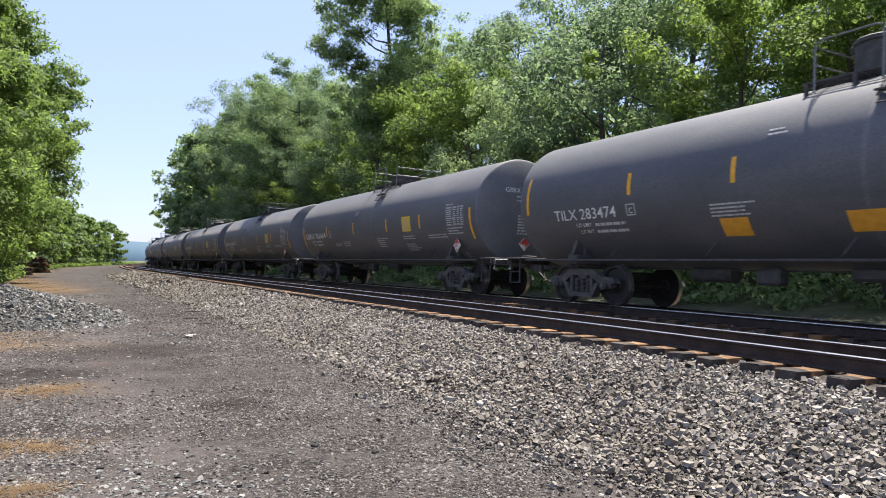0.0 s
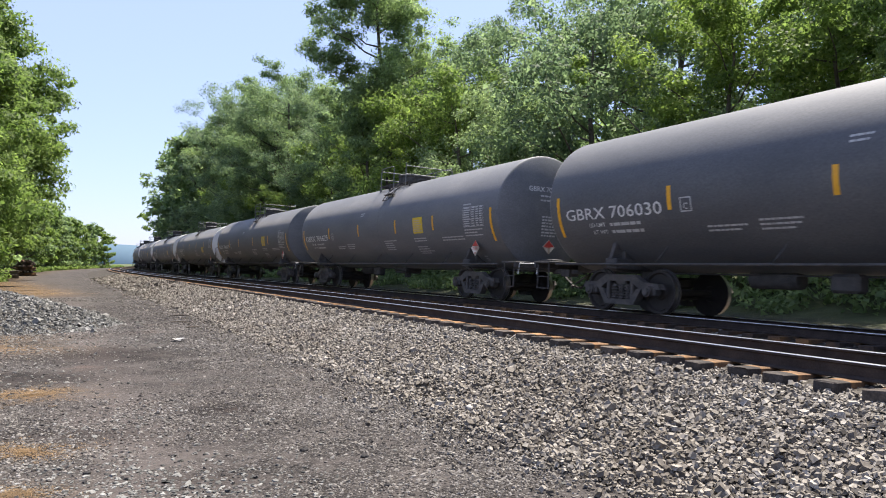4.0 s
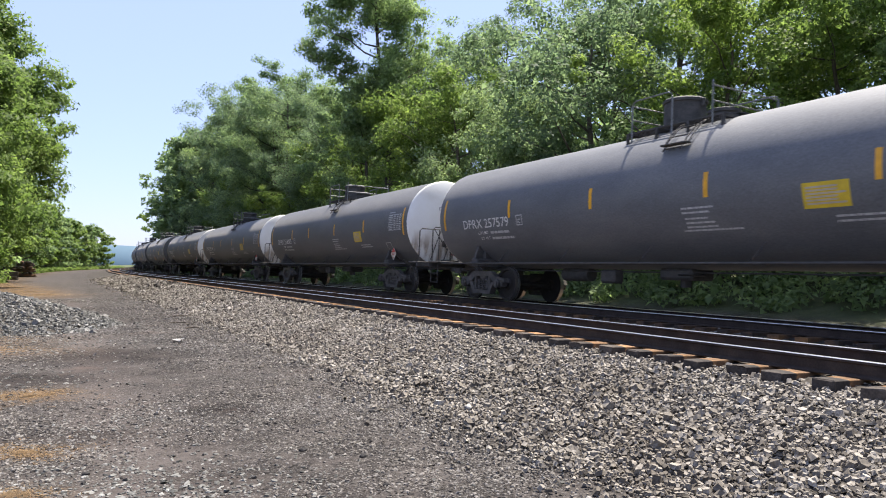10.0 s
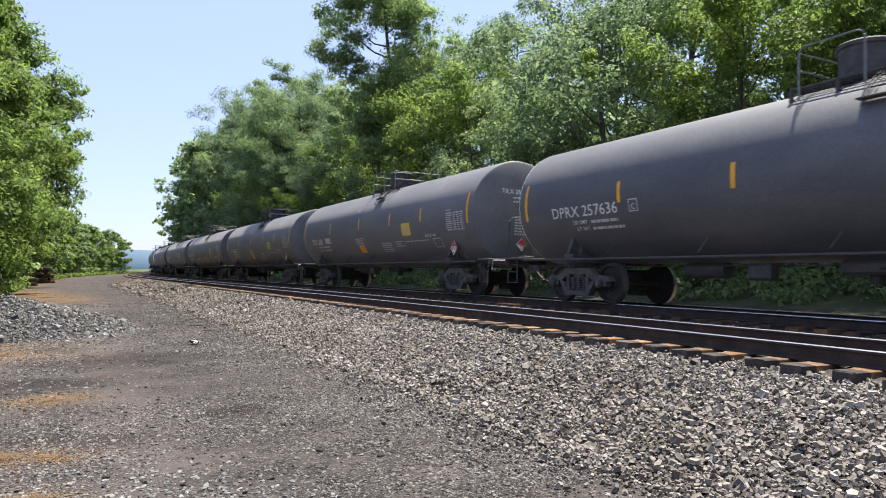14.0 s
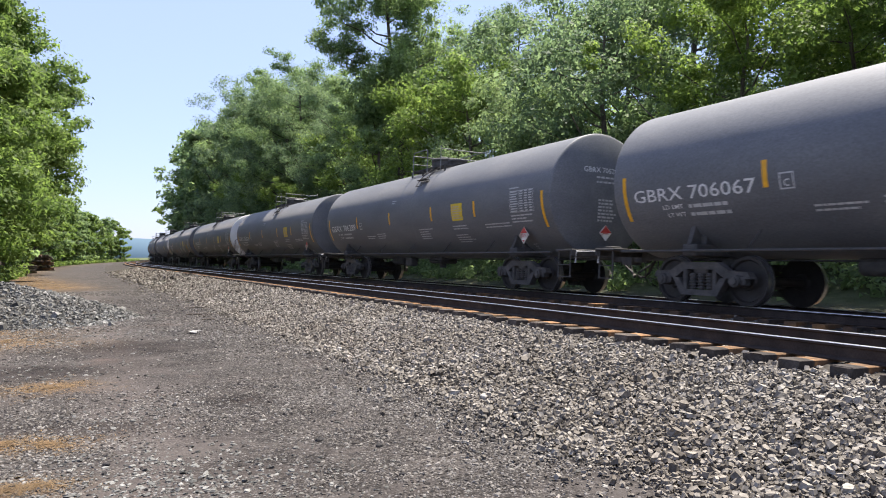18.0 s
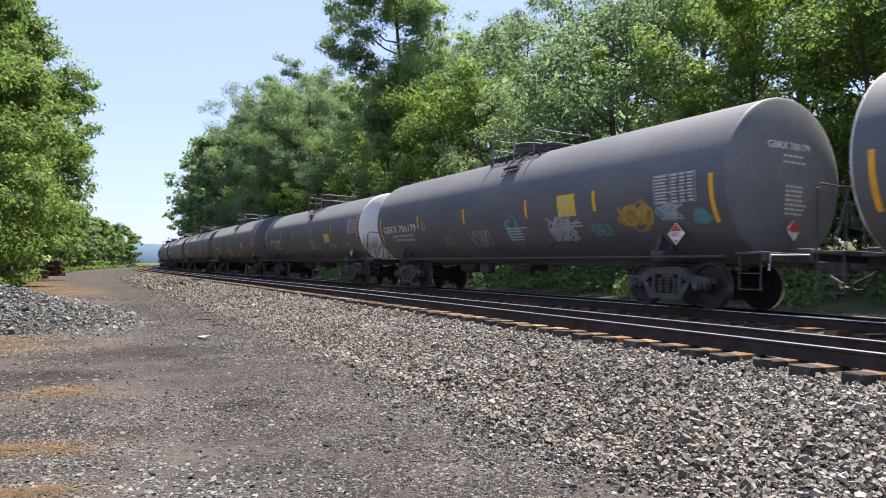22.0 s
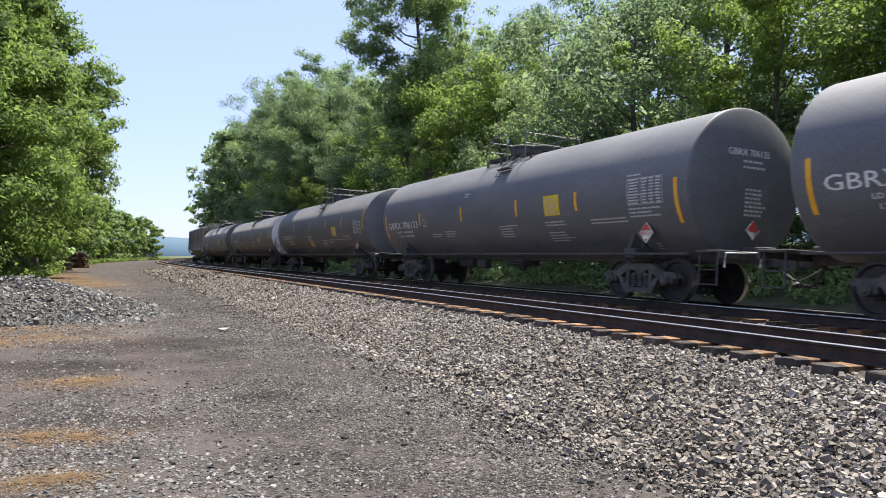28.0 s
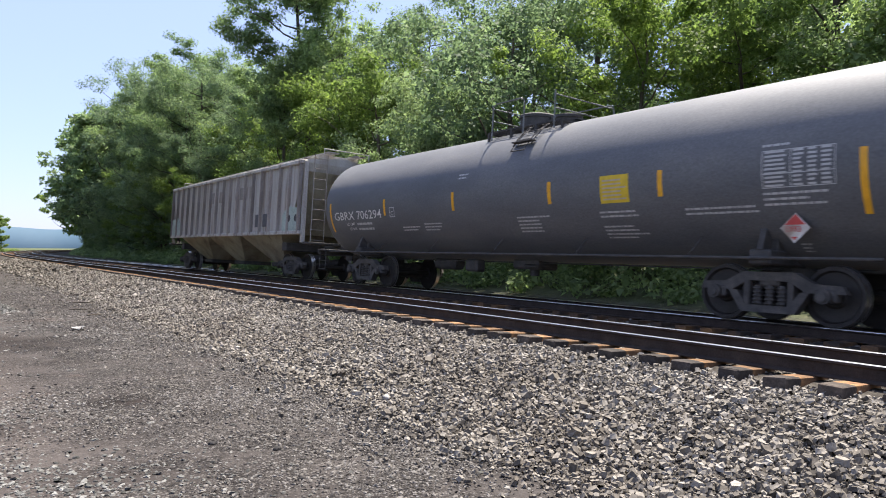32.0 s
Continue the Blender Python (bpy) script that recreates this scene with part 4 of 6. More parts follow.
def build_yard_things():
    rng = np.random.default_rng(61)
    # dry grass lying in patches
    cs = []
    for x, y, r in ((-5.1, 8.5, 0.55), (-3.55, 5.9, 0.32), (-8.9, 13.2, 0.9), (-3.95, 5.9, 0.3), (-3.0, 4.8, 0.22), (-10.2, 14.6, 1.2), (-9.0, 12.0, 0.8), (-3.2, 4.7, 0.25)) + tuple((*line(q, -7.6 - 0.13 * (q - 42))[:2], 1.6) for q in (42, 47, 52, 57, 62, 67)):
        n = int(380 * r + 40)
        a, q = rng.uniform(0, 2 * np.pi, n), r * np.abs(rng.normal(0, 0.62, n))
        cs.append(np.column_stack([x + 1.35 * q * np.cos(a), y + 0.9 * q * np.sin(a)]))
    cs = np.repeat(np.concatenate(cs), 6, 0)
    cs = cs + rng.normal(0, 0.035, cs.shape)
    n, w = len(cs), rng.uniform(0, 2 * np.pi, len(cs))
    d = np.column_stack([np.cos(w), np.sin(w)])
    e = np.column_stack([-d[:, 1], d[:, 0]]) * (0.0022 * (1 + cs[:, 1:] / 12))
    long = rng.uniform(0.02, 0.055, (n, 1)) * (1 + cs[:, 1:] / 30)
    zs = rng.uniform(0.001, 0.014, (n, 2))
    v = np.stack([np.column_stack([cs - e, zs[:, 0]]), np.column_stack([cs + e, zs[:, 0]]), np.column_stack([cs + d * long, zs[:, 1]])], 1).reshape(-1, 3)
    f = np.arange(3 * n).reshape(-1, 3)
    s, off = nearest(v[:, :2])
    v[:, 2] += ground_height(v[:, :2], s, off) + 0.004
    tagged(new("dry_grass", mesh_np("dry_grass", v, f, STRAW)), "patches of dry orange grass on the dirt", "grass", kind="stuff")
    # loose stones lying on the road, dark but for one pale piece
    pale = flat("pale_stone", (0.34, 0.32, 0.29), 0.9)
    dark = worn("dark_slate_stone", [(0.018, 0.017, 0.017), (0.035, 0.033, 0.032), (0.06, 0.056, 0.053)], 20, 120, 0.9, 0, 0.2, 0.3)
    spots = [(-3.1, 7.43), (-2.24, 8.35), (-4.23, 11.94), (-2.74, 5.29), (-0.62, 6.42), (-0.71, 5.83), (0.24, 5.98), (-0.82, 7.52), (-0.45, 5.06), (-0.36, 5.11), (-1.25, 6.01)]
    rnd = random.Random(17)
    for x, y in spots + [(0.21, 7.5)]:
        bright = x == 0.21
        r = 0.034 if bright else rnd.uniform(0.010, 0.020) * (1 + y / 16)
        bm = bmesh.new()
        bmesh.ops.create_icosphere(bm, subdivisions=2, radius=r)
        for w in bm.verts:
            k = 1 + 0.35 * noise.noise(w.co * (0.9 / r) + Vector((x, y, 0)))
            w.co = Vector((w.co.x * 1.4, w.co.y, w.co.z * 0.75)) * k
        ob = new("stone", bm_mesh("stone", bm, pale if bright else dark, 20))
        ob.matrix_basis = pose(x, y, r * 0.35 + (0.06 if bright else height(x, y)), 0, 0, rnd.uniform(0, 180))
        tagged(ob, "pale stone among the grey ballast" if bright else "dark loose stone lying on the dirt road", "stone", "loose stones")
    rng2 = np.random.default_rng(19)
    n = 420
    d, az = 4.3 + 22 * rng2.uniform(0, 1, n) ** 1.4, rng2.uniform(-0.68, 0.2, n)
    xy = np.stack([d * np.sin(az), d * np.cos(az)], 1)
    sv, ov = nearest(xy)
    xy, sv, ov = xy[ov < -3.6], sv[ov < -3.6], ov[ov < -3.6]
    sz = 0.009 * np.minimum(rng2.lognormal(0, 0.4, len(xy)), 2.2) * (1 + np.hypot(xy[:, 0], xy[:, 1]) / 25)
    tagged(new("dark_chips", stones_mesh("dark_chips", np.column_stack([xy, ground_height(xy, sv, ov) + sz * 0.3]), sz, dark, 23, 0.6)), "small dark stone chips scattered on the dirt", "gravel", kind="stuff")
    for x, y, a, l in ((-7.24, 18.8, 12, 0.42), (-7.93, 20.95, 5, 0.55), (-6.3, 17.3, 32, 0.3)):
        bm = tube(bmesh.new(), [(-l / 2, 0, 0.02), (-l * 0.1, 0.015, 0.03), (l / 2, -0.01, 0.02)], 0.02, 6)
        ob = tagged(new("stick", bm_mesh("stick", bm, BARK)), "dark stick lying on the dirt road", "stick", "sticks on the road")
        ob.matrix_basis = pose(x, y, height(x, y) - 0.004, 0, 0, a)
    # a crumpled scrap of pale paper whose loose half lifts in the wind
    scrap = tagged(new("paper_scrap"), "crumpled scrap of pale paper on the dirt road", "litter")
    scrap.matrix_basis = pose(-5.50, 14.3, height(-5.50, 14.3) + 0.012, 0, 0, 172)
    paper = flat("dirty_pale_paper", (0.36, 0.345, 0.32), 0.8)
    under = flat("dark_soiled_paper", (0.055, 0.045, 0.036), 0.9)

    def sheet(name, w, y0, y1, crumple, seed):
        bm, nx, ny = bmesh.new(), 9, 6
        layers = []
        for lift in (0.0, 0.004):
            grid = []
            for i in range(nx):
                row = []
                for j in range(ny):
                    x, y = -w / 2 + w * i / (nx - 1), y0 + (y1 - y0) * j / (ny - 1)
                    edge = 1 - 0.3 * abs(2 * i / (nx - 1) - 1) + 0.35 * noise.noise((x * 16, 3.0, seed)) if y1 > 0 else 1
                    z = crumple * (0.6 + noise.noise((x * 14, y * 14, seed)) + 0.5 * noise.noise((x * 40, y * 40, seed)))
                    row.append(bm.verts.new((x, y * edge, z + lift)))
                grid.append(row)
            layers.append(grid)
            for a, b in zip(grid, grid[1:]):
                for j in range(ny - 1):
                    bm.faces.new((a[j], b[j], b[j + 1], a[j + 1])).material_index = 0 if lift else 1
        low, top = layers
        for i in range(nx - 1):
            for j in (0, ny - 1):
                bm.faces.new((low[i][j], low[i + 1][j], top[i + 1][j], top[i][j]))
        for j in range(ny - 1):
            for i in (0, nx - 1):
                bm.faces.new((low[i][j], low[i][j + 1], top[i][j + 1], top[i][j]))
        me = bm_mesh(name, bm, paper)
        me.materials.append(under)
        return part(name, me, scrap)

    sheet("paper_base", 0.21, -0.08, 0.0, 0.05, 1.0)
    flap = sheet("paper_flap", 0.20, 0.0, 0.17, 0.05, 5.0)
    # stack of old ties by the road
    stack = tagged(new("tie_stack"), "untidy stack of weathered old wooden ties", "timber stack")
    stack.matrix_basis = place(98, -10.2, 0.0)
    rnd = random.Random(8)
    beam = [bm_mesh("old_tie", box(bmesh.new(), 0, 0, 0, 2.6, 0.24, 0.2, 0.02), m) for m in (TIE, BARK)]
    for layer in range(9):
        for k in range(6 - layer // 3):
            cross = layer % 3 == 2
            m = pose(rnd.uniform(-0.2, 0.2), (k - 2.5 + 0.2 * layer / 3) * 0.34, 0.12 + layer * 0.215, rnd.uniform(-5, 5), rnd.uniform(-3, 3), rnd.uniform(-9, 9))
            part("old_tie", beam[rnd.randrange(2)], stack, "", pose(0, 0, 0, 0, 0, 8 if cross else 98) @ m)
    # a low row of dark ties in the grass beside it
    low_row = tagged(new("tie_row"), "low row of dark old ties lying in the dry grass", "timber stack")
    low_row.matrix_basis = place(82.5, -11.2, 0.0)
    for layer in range(4):
        for k in range(3):
            part("old_tie", beam[1], low_row, "", pose(0, 0, 0, 0, 0, 95) @ pose(rnd.uniform(-0.1, 0.1), (k - 1) * 0.28, 0.12 + layer * 0.21, 0, 0, rnd.uniform(-3, 3)))
    # a pale bar stands in for the sunlit gap between the ties
    part("stake", bm_mesh("stake", box(bmesh.new(), -0.15, 0, 0.5, 0.09, 0.09, 1.0, 0.01), LIT_GAP), low_row, "pale upright bar in place of a sunlit gap", pose(-0.45, 0.15, 0))
    return flap


PAPER_FLAP = build_yard_things()


def build_hills():
    m, nt, b = material("hazy_blue_hill", 1.0, 0.0, 0.0)
    # the haze of distance is put into the ridge's blue base colour
    c = ramp(nt, noise_tex(nt, 0.004, 4), (0.3, (0.105, 0.165, 0.215)), (0.7, (0.135, 0.195, 0.245)))
    nt.links.new(c, b.inputs["Base Color"])
    x = np.linspace(-2200, 1200, 120)
    top = 84 + 24 * np.sin(x / 420) + 9 * np.sin(x / 130 + 1) + 4 * np.sin(x / 47)
    pts = np.concatenate([np.column_stack([x, np.full(120, 2300.0), np.full(120, -10.0)]), np.column_stack([x, np.full(120, 2330.0), top]), np.column_stack([x, np.full(120, 2700.0), top * 0.3])])
    i = np.arange(119)
    f = np.concatenate([np.stack([i, i + 1, i + 121, i + 120], 1), np.stack([i + 120, i + 121, i + 241, i + 240], 1)])
    tagged(new("backdrop", mesh_np("backdrop", pts, f, m, True)), "distant blue wooded ridge on the horizon", "hills", kind="structure")


build_hills()


# ---- railway cars ----
# a car's own space: x towards the far end of the line, y towards the yard, z up from the rail tops
GREY_LETTER = flat("faded_stencil_paint", (0.30, 0.30, 0.31), 0.7)
R_TANK, Z_TANK, X_TANK = 1.50, 2.42, 8.40
WHEEL_R = 0.46


def on_side(u, v, lift=0.005):
    """A point of the tank's yard side: u metres along, v metres of arc above the axis."""
    a, r = v / R_TANK, R_TANK + lift
    return (u, r * math.cos(a), Z_TANK + r * math.sin(a))


def side_patch(bm, u0, u1, v0, v1, lift=0.005, rows=None):
    rows = rows or max(1, int(abs(v1 - v0) / 0.12))
    grid = [[bm.verts.new(on_side(u, v0 + (v1 - v0) * k / rows, lift)) for u in (u0, u1)] for k in range(rows + 1)]
    for a, b in zip(grid, grid[1:]):
        bm.faces.new((a[0], a[1], b[1], b[0]))
    return bm


def letters(lines):
    """Built-in font lettering, one unit high, for many lines at once: {words: (points, faces)}."""
    cu = bpy.data.curves.new("lettering", "FONT")
    cu.body, cu.size, cu.resolution_u, cu.offset, cu.space_line = "\n".join(lines), 1.0, 2, 0.004, 3.0
    ob = bpy.data.objects.new("lettering", cu)
    scene.collection.objects.link(ob)
    me = bpy.data.meshes.new_from_object(ob.evaluated_get(bpy.context.evaluated_depsgraph_get()))
    v = np.array([w.co[:] for w in me.vertices])
    row = np.rint((0.35 - v[:, 1]) / 3.0).astype(int)
    sorted_faces = {k: [] for k in range(len(lines))}
    for p in me.polygons:
        sorted_faces[row[p.vertices[0]]].append(tuple(p.vertices))
    made = {}
    for k, words in enumerate(lines):
        ids = np.where(row == k)[0]
        back = {int(a): n for n, a in enumerate(ids)}
        made[words] = ([(v[a, 0], v[a, 1] + 3.0 * k, 0) for a in ids], [tuple(back[a] for a in f) for f in sorted_faces[k]])
    bpy.data.objects.remove(ob)
    bpy.data.curves.remove(cu)
    bpy.data.meshes.remove(me)
    return made


def mesh_from(name, pts, faces, mat):
    me = bpy.data.meshes.new(name)
    me.from_pydata([tuple(p) for p in pts], [], faces)
    me.materials.append(mat)
    return me


def side_letters(words, u, v, size, mat, stretch=1.0):
    p, f = FONT[words]
    return mesh_from("lettering", [on_side(u - a * size * stretch, v + b * size, 0.006) for a, b, _ in p], f, mat)


def end_letters(words, y, z, size, mat):
    p, f = FONT[words]
    return mesh_from("end_lettering", [on_head(y - a * size, z + b * size) for a, b, _ in p], f, mat)


def stencil_rows(rng, u, v, width, rows, pitch, height):
    """Rows of small unreadable stencil words as plain bars."""
    bm = bmesh.new()
    for k in range(rows):
        a, end = u, u - width * rng.uniform(0.6, 1.0)
        while a > end:
            w = rng.uniform(0.5, 3.2) * height
            side_patch(bm, a, max(end, a - w), v - k * pitch, v - k * pitch + height * 0.8, 0.005, 1)
            a -= w + 0.35 * height
    return bm_mesh("small_lettering", bm, DIM_LETTER)


def spec_table(u0, u1, v0, v1):
    """A stencilled table: outer frame, lines and cell bars."""
    bm, t = bmesh.new(), 0.012
    for v in (v0, v1 - t, v0 + (v1 - v0) * 0.36):
        side_patch(bm, u0, u1, v, v + t, 0.005, 1)
    for u in (u0, u1 + t, u0 + (u1 - u0) * 0.4):
        side_patch(bm, u, u - t, v0, v1)
    rng = random.Random(3)
    n = 9
    for k in range(n):
        v = v0 + (v1 - v0) * (k + 0.3) / n
        for c in range(4):
            a = u0 + (u1 - u0) * (0.04, 0.44, 0.64, 0.82)[c]
            w = (u1 - u0) * (0.33, 0.15, 0.13, 0.14)[c] * rng.uniform(0.75, 1)
            side_patch(bm, a, a + w, v, v + (v1 - v0) * 0.055, 0.005, 1)
    return bm_mesh("spec_table", bm, DIM_LETTER)


def diamond_mesh(colour, size, lift, u, v, half=0, drop=0.0):
    """A flat hazard sign hanging upright beside the tank."""
    z = Z_TANK + R_TANK * math.sin(v / R_TANK)
    y = math.sqrt(R_TANK ** 2 - (z + 0.2 - Z_TANK) ** 2) + 0.03 + lift
    q = [(size, 0), (0, half * size), (-size, 0)] if half else [(size, 0), (0, size), (-size, 0), (0, -size)]
    bm = extrude(bmesh.new(), [(u + a, z + b - drop) for a, b in q], 0.008)
    bmesh.ops.translate(bm, verts=bm.verts, vec=(0, y, 0))
    return bm_mesh("diamond", bm, colour)


def sign_letters(words, u, v, size, mat):
    p, f = FONT[words]
    z = Z_TANK + R_TANK * math.sin(v / R_TANK)
    y = math.sqrt(R_TANK ** 2 - (z + 0.2 - Z_TANK) ** 2) + 0.054
    return mesh_from("hazard_number", [(u - a * size, y, z + b * size - 0.06) for a, b, _ in p], f, mat)


def head_profile():
    return [(X_TANK - 0.02, R_TANK), (X_TANK + 0.006, R_TANK - 0.004), (X_TANK + 0.022, R_TANK - 0.022), (X_TANK + 0.040, R_TANK * 0.955), (X_TANK + 0.085, R_TANK * 0.85), (X_TANK + 0.135, R_TANK * 0.7), (X_TANK + 0.19, R_TANK * 0.45), (X_TANK + 0.215, R_TANK * 0.2), (X_TANK + 0.22, 0.02)]


def shell_mesh():
    bm = bmesh.new()
    prof = [(-X_TANK + 0.02, R_TANK - 0.02), (-X_TANK + 0.02, R_TANK), (X_TANK - 0.02, R_TANK), (X_TANK - 0.02, R_TANK - 0.02)]
    lathe(bm, prof, 72)
    bmesh.ops.translate(bm, verts=bm.verts, vec=(0, 0, Z_TANK))
    return bm_mesh("tank_shell", bm, BLACK, 40)


def head_mesh(side, mat):
    bm = lathe(bmesh.new(), [(side * a, r) for a, r in head_profile()], 72)
    bmesh.ops.translate(bm, verts=bm.verts, vec=(0, 0, Z_TANK))
    return bm_mesh("tank_head", bm, mat, 50)


def wheelset_mesh():
    bm = bmesh.new()
    rod(bm, (0, -1.0, 0), (0, 1.0, 0), 0.08, 10)
    me_prof = [(0.655, 0.10), (0.665, 0.15), (0.70, 0.17), (0.70, 0.36), (0.685, 0.40), (0.685, WHEEL_R + 0.025), (0.715, WHEEL_R + 0.022), (0.728, WHEEL_R + 0.002), (0.82, WHEEL_R - 0.004), (0.82, 0.40), (0.775, 0.37), (0.765, 0.18), (0.80, 0.15), (0.80, 0.10)]
    for side in (1, -1):
        lathe(bm, [(side * a, r) for a, r in me_prof], 28, "Y")
    me = bm_mesh("wheelset", bm, WHEEL_STEEL, 35)
    me.materials.append(TREAD)
    for p in me.polygons:
        c = p.center
        if math.hypot(c.x, c.z) > WHEEL_R - 0.03 and abs(p.normal.y) < 0.5:
            p.material_index = 1
    return me


def side_frame_mesh(y):
    """One cast side frame of a freight truck, with its spring window and pedestals."""
    bm = bmesh.new()
    top = [(-1.18, 0.50), (-1.12, 0.62), (-0.72, 0.64), (-0.42, 0.80), (0.42, 0.80), (0.72, 0.64), (1.12, 0.62), (1.18, 0.50), (0.92, 0.50), (0.60, 0.50), (0.34, 0.66), (-0.34, 0.66), (-0.60, 0.50), (-0.92, 0.50)]
    extrude(bm, top, 0.16)
    low = [(-0.66, 0.50), (-0.52, 0.50), (-0.34, 0.27), (0.34, 0.27), (0.52, 0.50), (0.66, 0.50), (0.44, 0.16), (-0.44, 0.16)]
    extrude(bm, low, 0.18)
    for x in (-0.36, 0.36):
        box(bm, x, 0, 0.47, 0.10, 0.15, 0.44, 0.015)
    for x in (-0.89, 0.89):
        box(bm, x, 0, 0.47, 0.34, 0.20, 0.20, 0.03)
        rod(bm, (x, -0.14, 0.46), (x, 0.17, 0.46), 0.115, 14)
        rod(bm, (x, 0.17, 0.46), (x, 0.20, 0.46), 0.075, 10)
    bmesh.ops.translate(bm, verts=bm.verts, vec=(0, y, 0))
    if y < 0:
        bmesh.ops.scale(bm, vec=(1, -1, 1), space=Matrix.Translation((0, -y, 0)), verts=bm.verts)
    return bm_mesh("side_frame", bm, TRUCK_STEEL, 30)


def spring_mesh():
    """One coil spring, its turns as ridges."""
    prof = [(0.27, 0.05)]
    for k in range(5):
        z = 0.285 + k * 0.060
        prof += [(z, 0.058), (z + 0.010, 0.078), (z + 0.030, 0.078), (z + 0.040, 0.058)]
    return bm_mesh("spring", lathe(bmesh.new(), prof + [(0.59, 0.05)], 10, "Z"), TRUCK_STEEL)


def bolster_mesh():
    bm = box(bmesh.new(), 0, 0, 0.66, 0.34, 2.1, 0.18, 0.03)
    box(bm, 0, 0, 0.58, 0.30, 1.4, 0.20, 0.03)
    rod(bm, (0, 0, 0.74), (0, 0, 0.90), 0.30, 16)
    for x in (-0.52, 0.52):
        rod(bm, (x, -0.75, 0.36), (x, 0.75, 0.36), 0.05, 8)
        for y in (-0.76, 0.76):
            box(bm, x * 0.84, y, 0.42, 0.08, 0.10, 0.34, 0.02)
    return bm_mesh("truck", bm, TRUCK_STEEL, 30)


TRUCK_M = bolster_mesh()
FRAME_M = [side_frame_mesh(1.0), side_frame_mesh(-1.0)]
SPRING_M = spring_mesh()
WHEELSET_M = wheelset_mesh()
WHEELSETS = []


def add_truck(car, x):
    truck = part("truck", TRUCK_M, car, "grimy cast steel freight truck", pose(x, 0, 0))
    for me, y in zip(FRAME_M, (1.0, -1.0)):
        part("side_frame", me, truck)
        for dx in (-0.2, 0.0, 0.2):
            part("spring", SPRING_M, truck, "", pose(dx, y, 0))
    for dx in (-0.89, 0.89):
        w = part("wheelset", WHEELSET_M, truck, "steel wheels with bright treads", pose(dx, 0, 0.46))
        WHEELSETS.append(w)


def sill_mesh(side):
    """Stub sill, bolster saddle and draft gear under one end of the tank."""
    bm = box(bmesh.new(), side * 7.45, 0, 1.02, 3.2, 0.36, 0.34, 0.02)
    box(bm, side * 6.5, 0, 1.02, 0.36, 2.7, 0.24, 0.03)
    for y in (-0.75, 0.75):
        box(bm, side * 6.5, y * 1.1, 1.22, 0.30, 0.5, 0.32, 0.02)
    outline = [(-1.35, 1.14), (1.35, 1.14), (1.22, 1.50), (1.10, 1.56), (0.9, 1.30), (0.5, 1.12), (-0.5, 1.12), (-0.9, 1.30), (-1.10, 1.56), (-1.22, 1.50)]
    b2 = extrude(bmesh.new(), outline, 0.10, "X")
    bmesh.ops.translate(b2, verts=b2.verts, vec=(side * 6.5, 0, 0))
    tmp = bpy.data.meshes.new("saddle")
    b2.to_mesh(tmp)
    b2.free()
    bm.from_mesh(tmp)
    bpy.data.meshes.remove(tmp)
    return bm_mesh("stub_sill", bm, FRAME_BLACK, 30)


def coupler_mesh(side):
    bm = box(bmesh.new(), side * 9.2, 0, 0.88, 0.5, 0.16, 0.16, 0.02)
    knuckle = [(0.0, -0.15), (0.16, -0.20), (0.24, -0.08), (0.14, -0.02), (0.20, 0.10), (0.10, 0.20), (0.0, 0.15)]
    extrude(bm, [(side * (9.40 + u), v) for u, v in knuckle], 0.28, "Z")
    for v in bm.verts:
        if abs(v.co.x) > 9.38 and abs(v.co.z) < 0.3:
            v.co.z += 0.88
    rod(bm, (side * 9.05, -0.2, 0.80), (side * 9.5, -0.14, 0.55), 0.025, 6)
    return bm_mesh("coupler", bm, FRAME_BLACK)


def platform_mesh(side):
    """End platform, steps and side ladder."""
    bm = box(bmesh.new(), side * 8.84, 0, 1.05, 0.62, 2.9, 0.05, 0.01)
    box(bm, side * 9.12, 0, 0.98, 0.06, 2.9, 0.14, 0.01)
    for y in (-1.40, 1.40):
        for x in (8.60, 9.04):
            rod(bm, (side * x, y, 1.05), (side * x, y, 0.40), 0.018, 6)
        for z in (0.42, 0.70):
            box(bm, side * 8.82, y, z, 0.46, 0.05, 0.02)
    return bm_mesh("end_platform", bm, FRAME_BLACK)


def end_rail_mesh(side, y0, y1):
    """A bent handrail across one half of the end platform."""
    x, c = side * 9.10, 0.08
    return bm_mesh("end_railing", tube(bmesh.new(), [(x, y0, 1.05), (x, y0, 2.08), (x, y0 - c, 2.16), (x, y1 + c, 2.16), (x, y1, 2.08), (x, y1, 1.05)], 0.021), FRAME_BLACK)


def brace_mesh(side, a, b):
    x = side * 9.10
    return bm_mesh("brace", rod(bmesh.new(), (x, *a), (x, *b), 0.016, 6), FRAME_BLACK)


def brake_mesh():
    """Hand brake on the end that comes first: chain case and spoked wheel."""
    x = -9.04
    bm = box(bmesh.new(), x, 0.18, 1.86, 0.16, 0.40, 0.36, 0.04)
    box(bm, x, 0.38, 1.70, 0.10, 0.16, 0.22, 0.03)
    rod(bm, (x, 0.14, 1.86), (x - 0.16, 0.14, 1.86), 0.035, 8)
    rod(bm, (x, 0.14, 1.7), (x, 0.14, 1.1), 0.02, 6)
    return bm_mesh("hand_brake", bm, FRAME_BLACK)


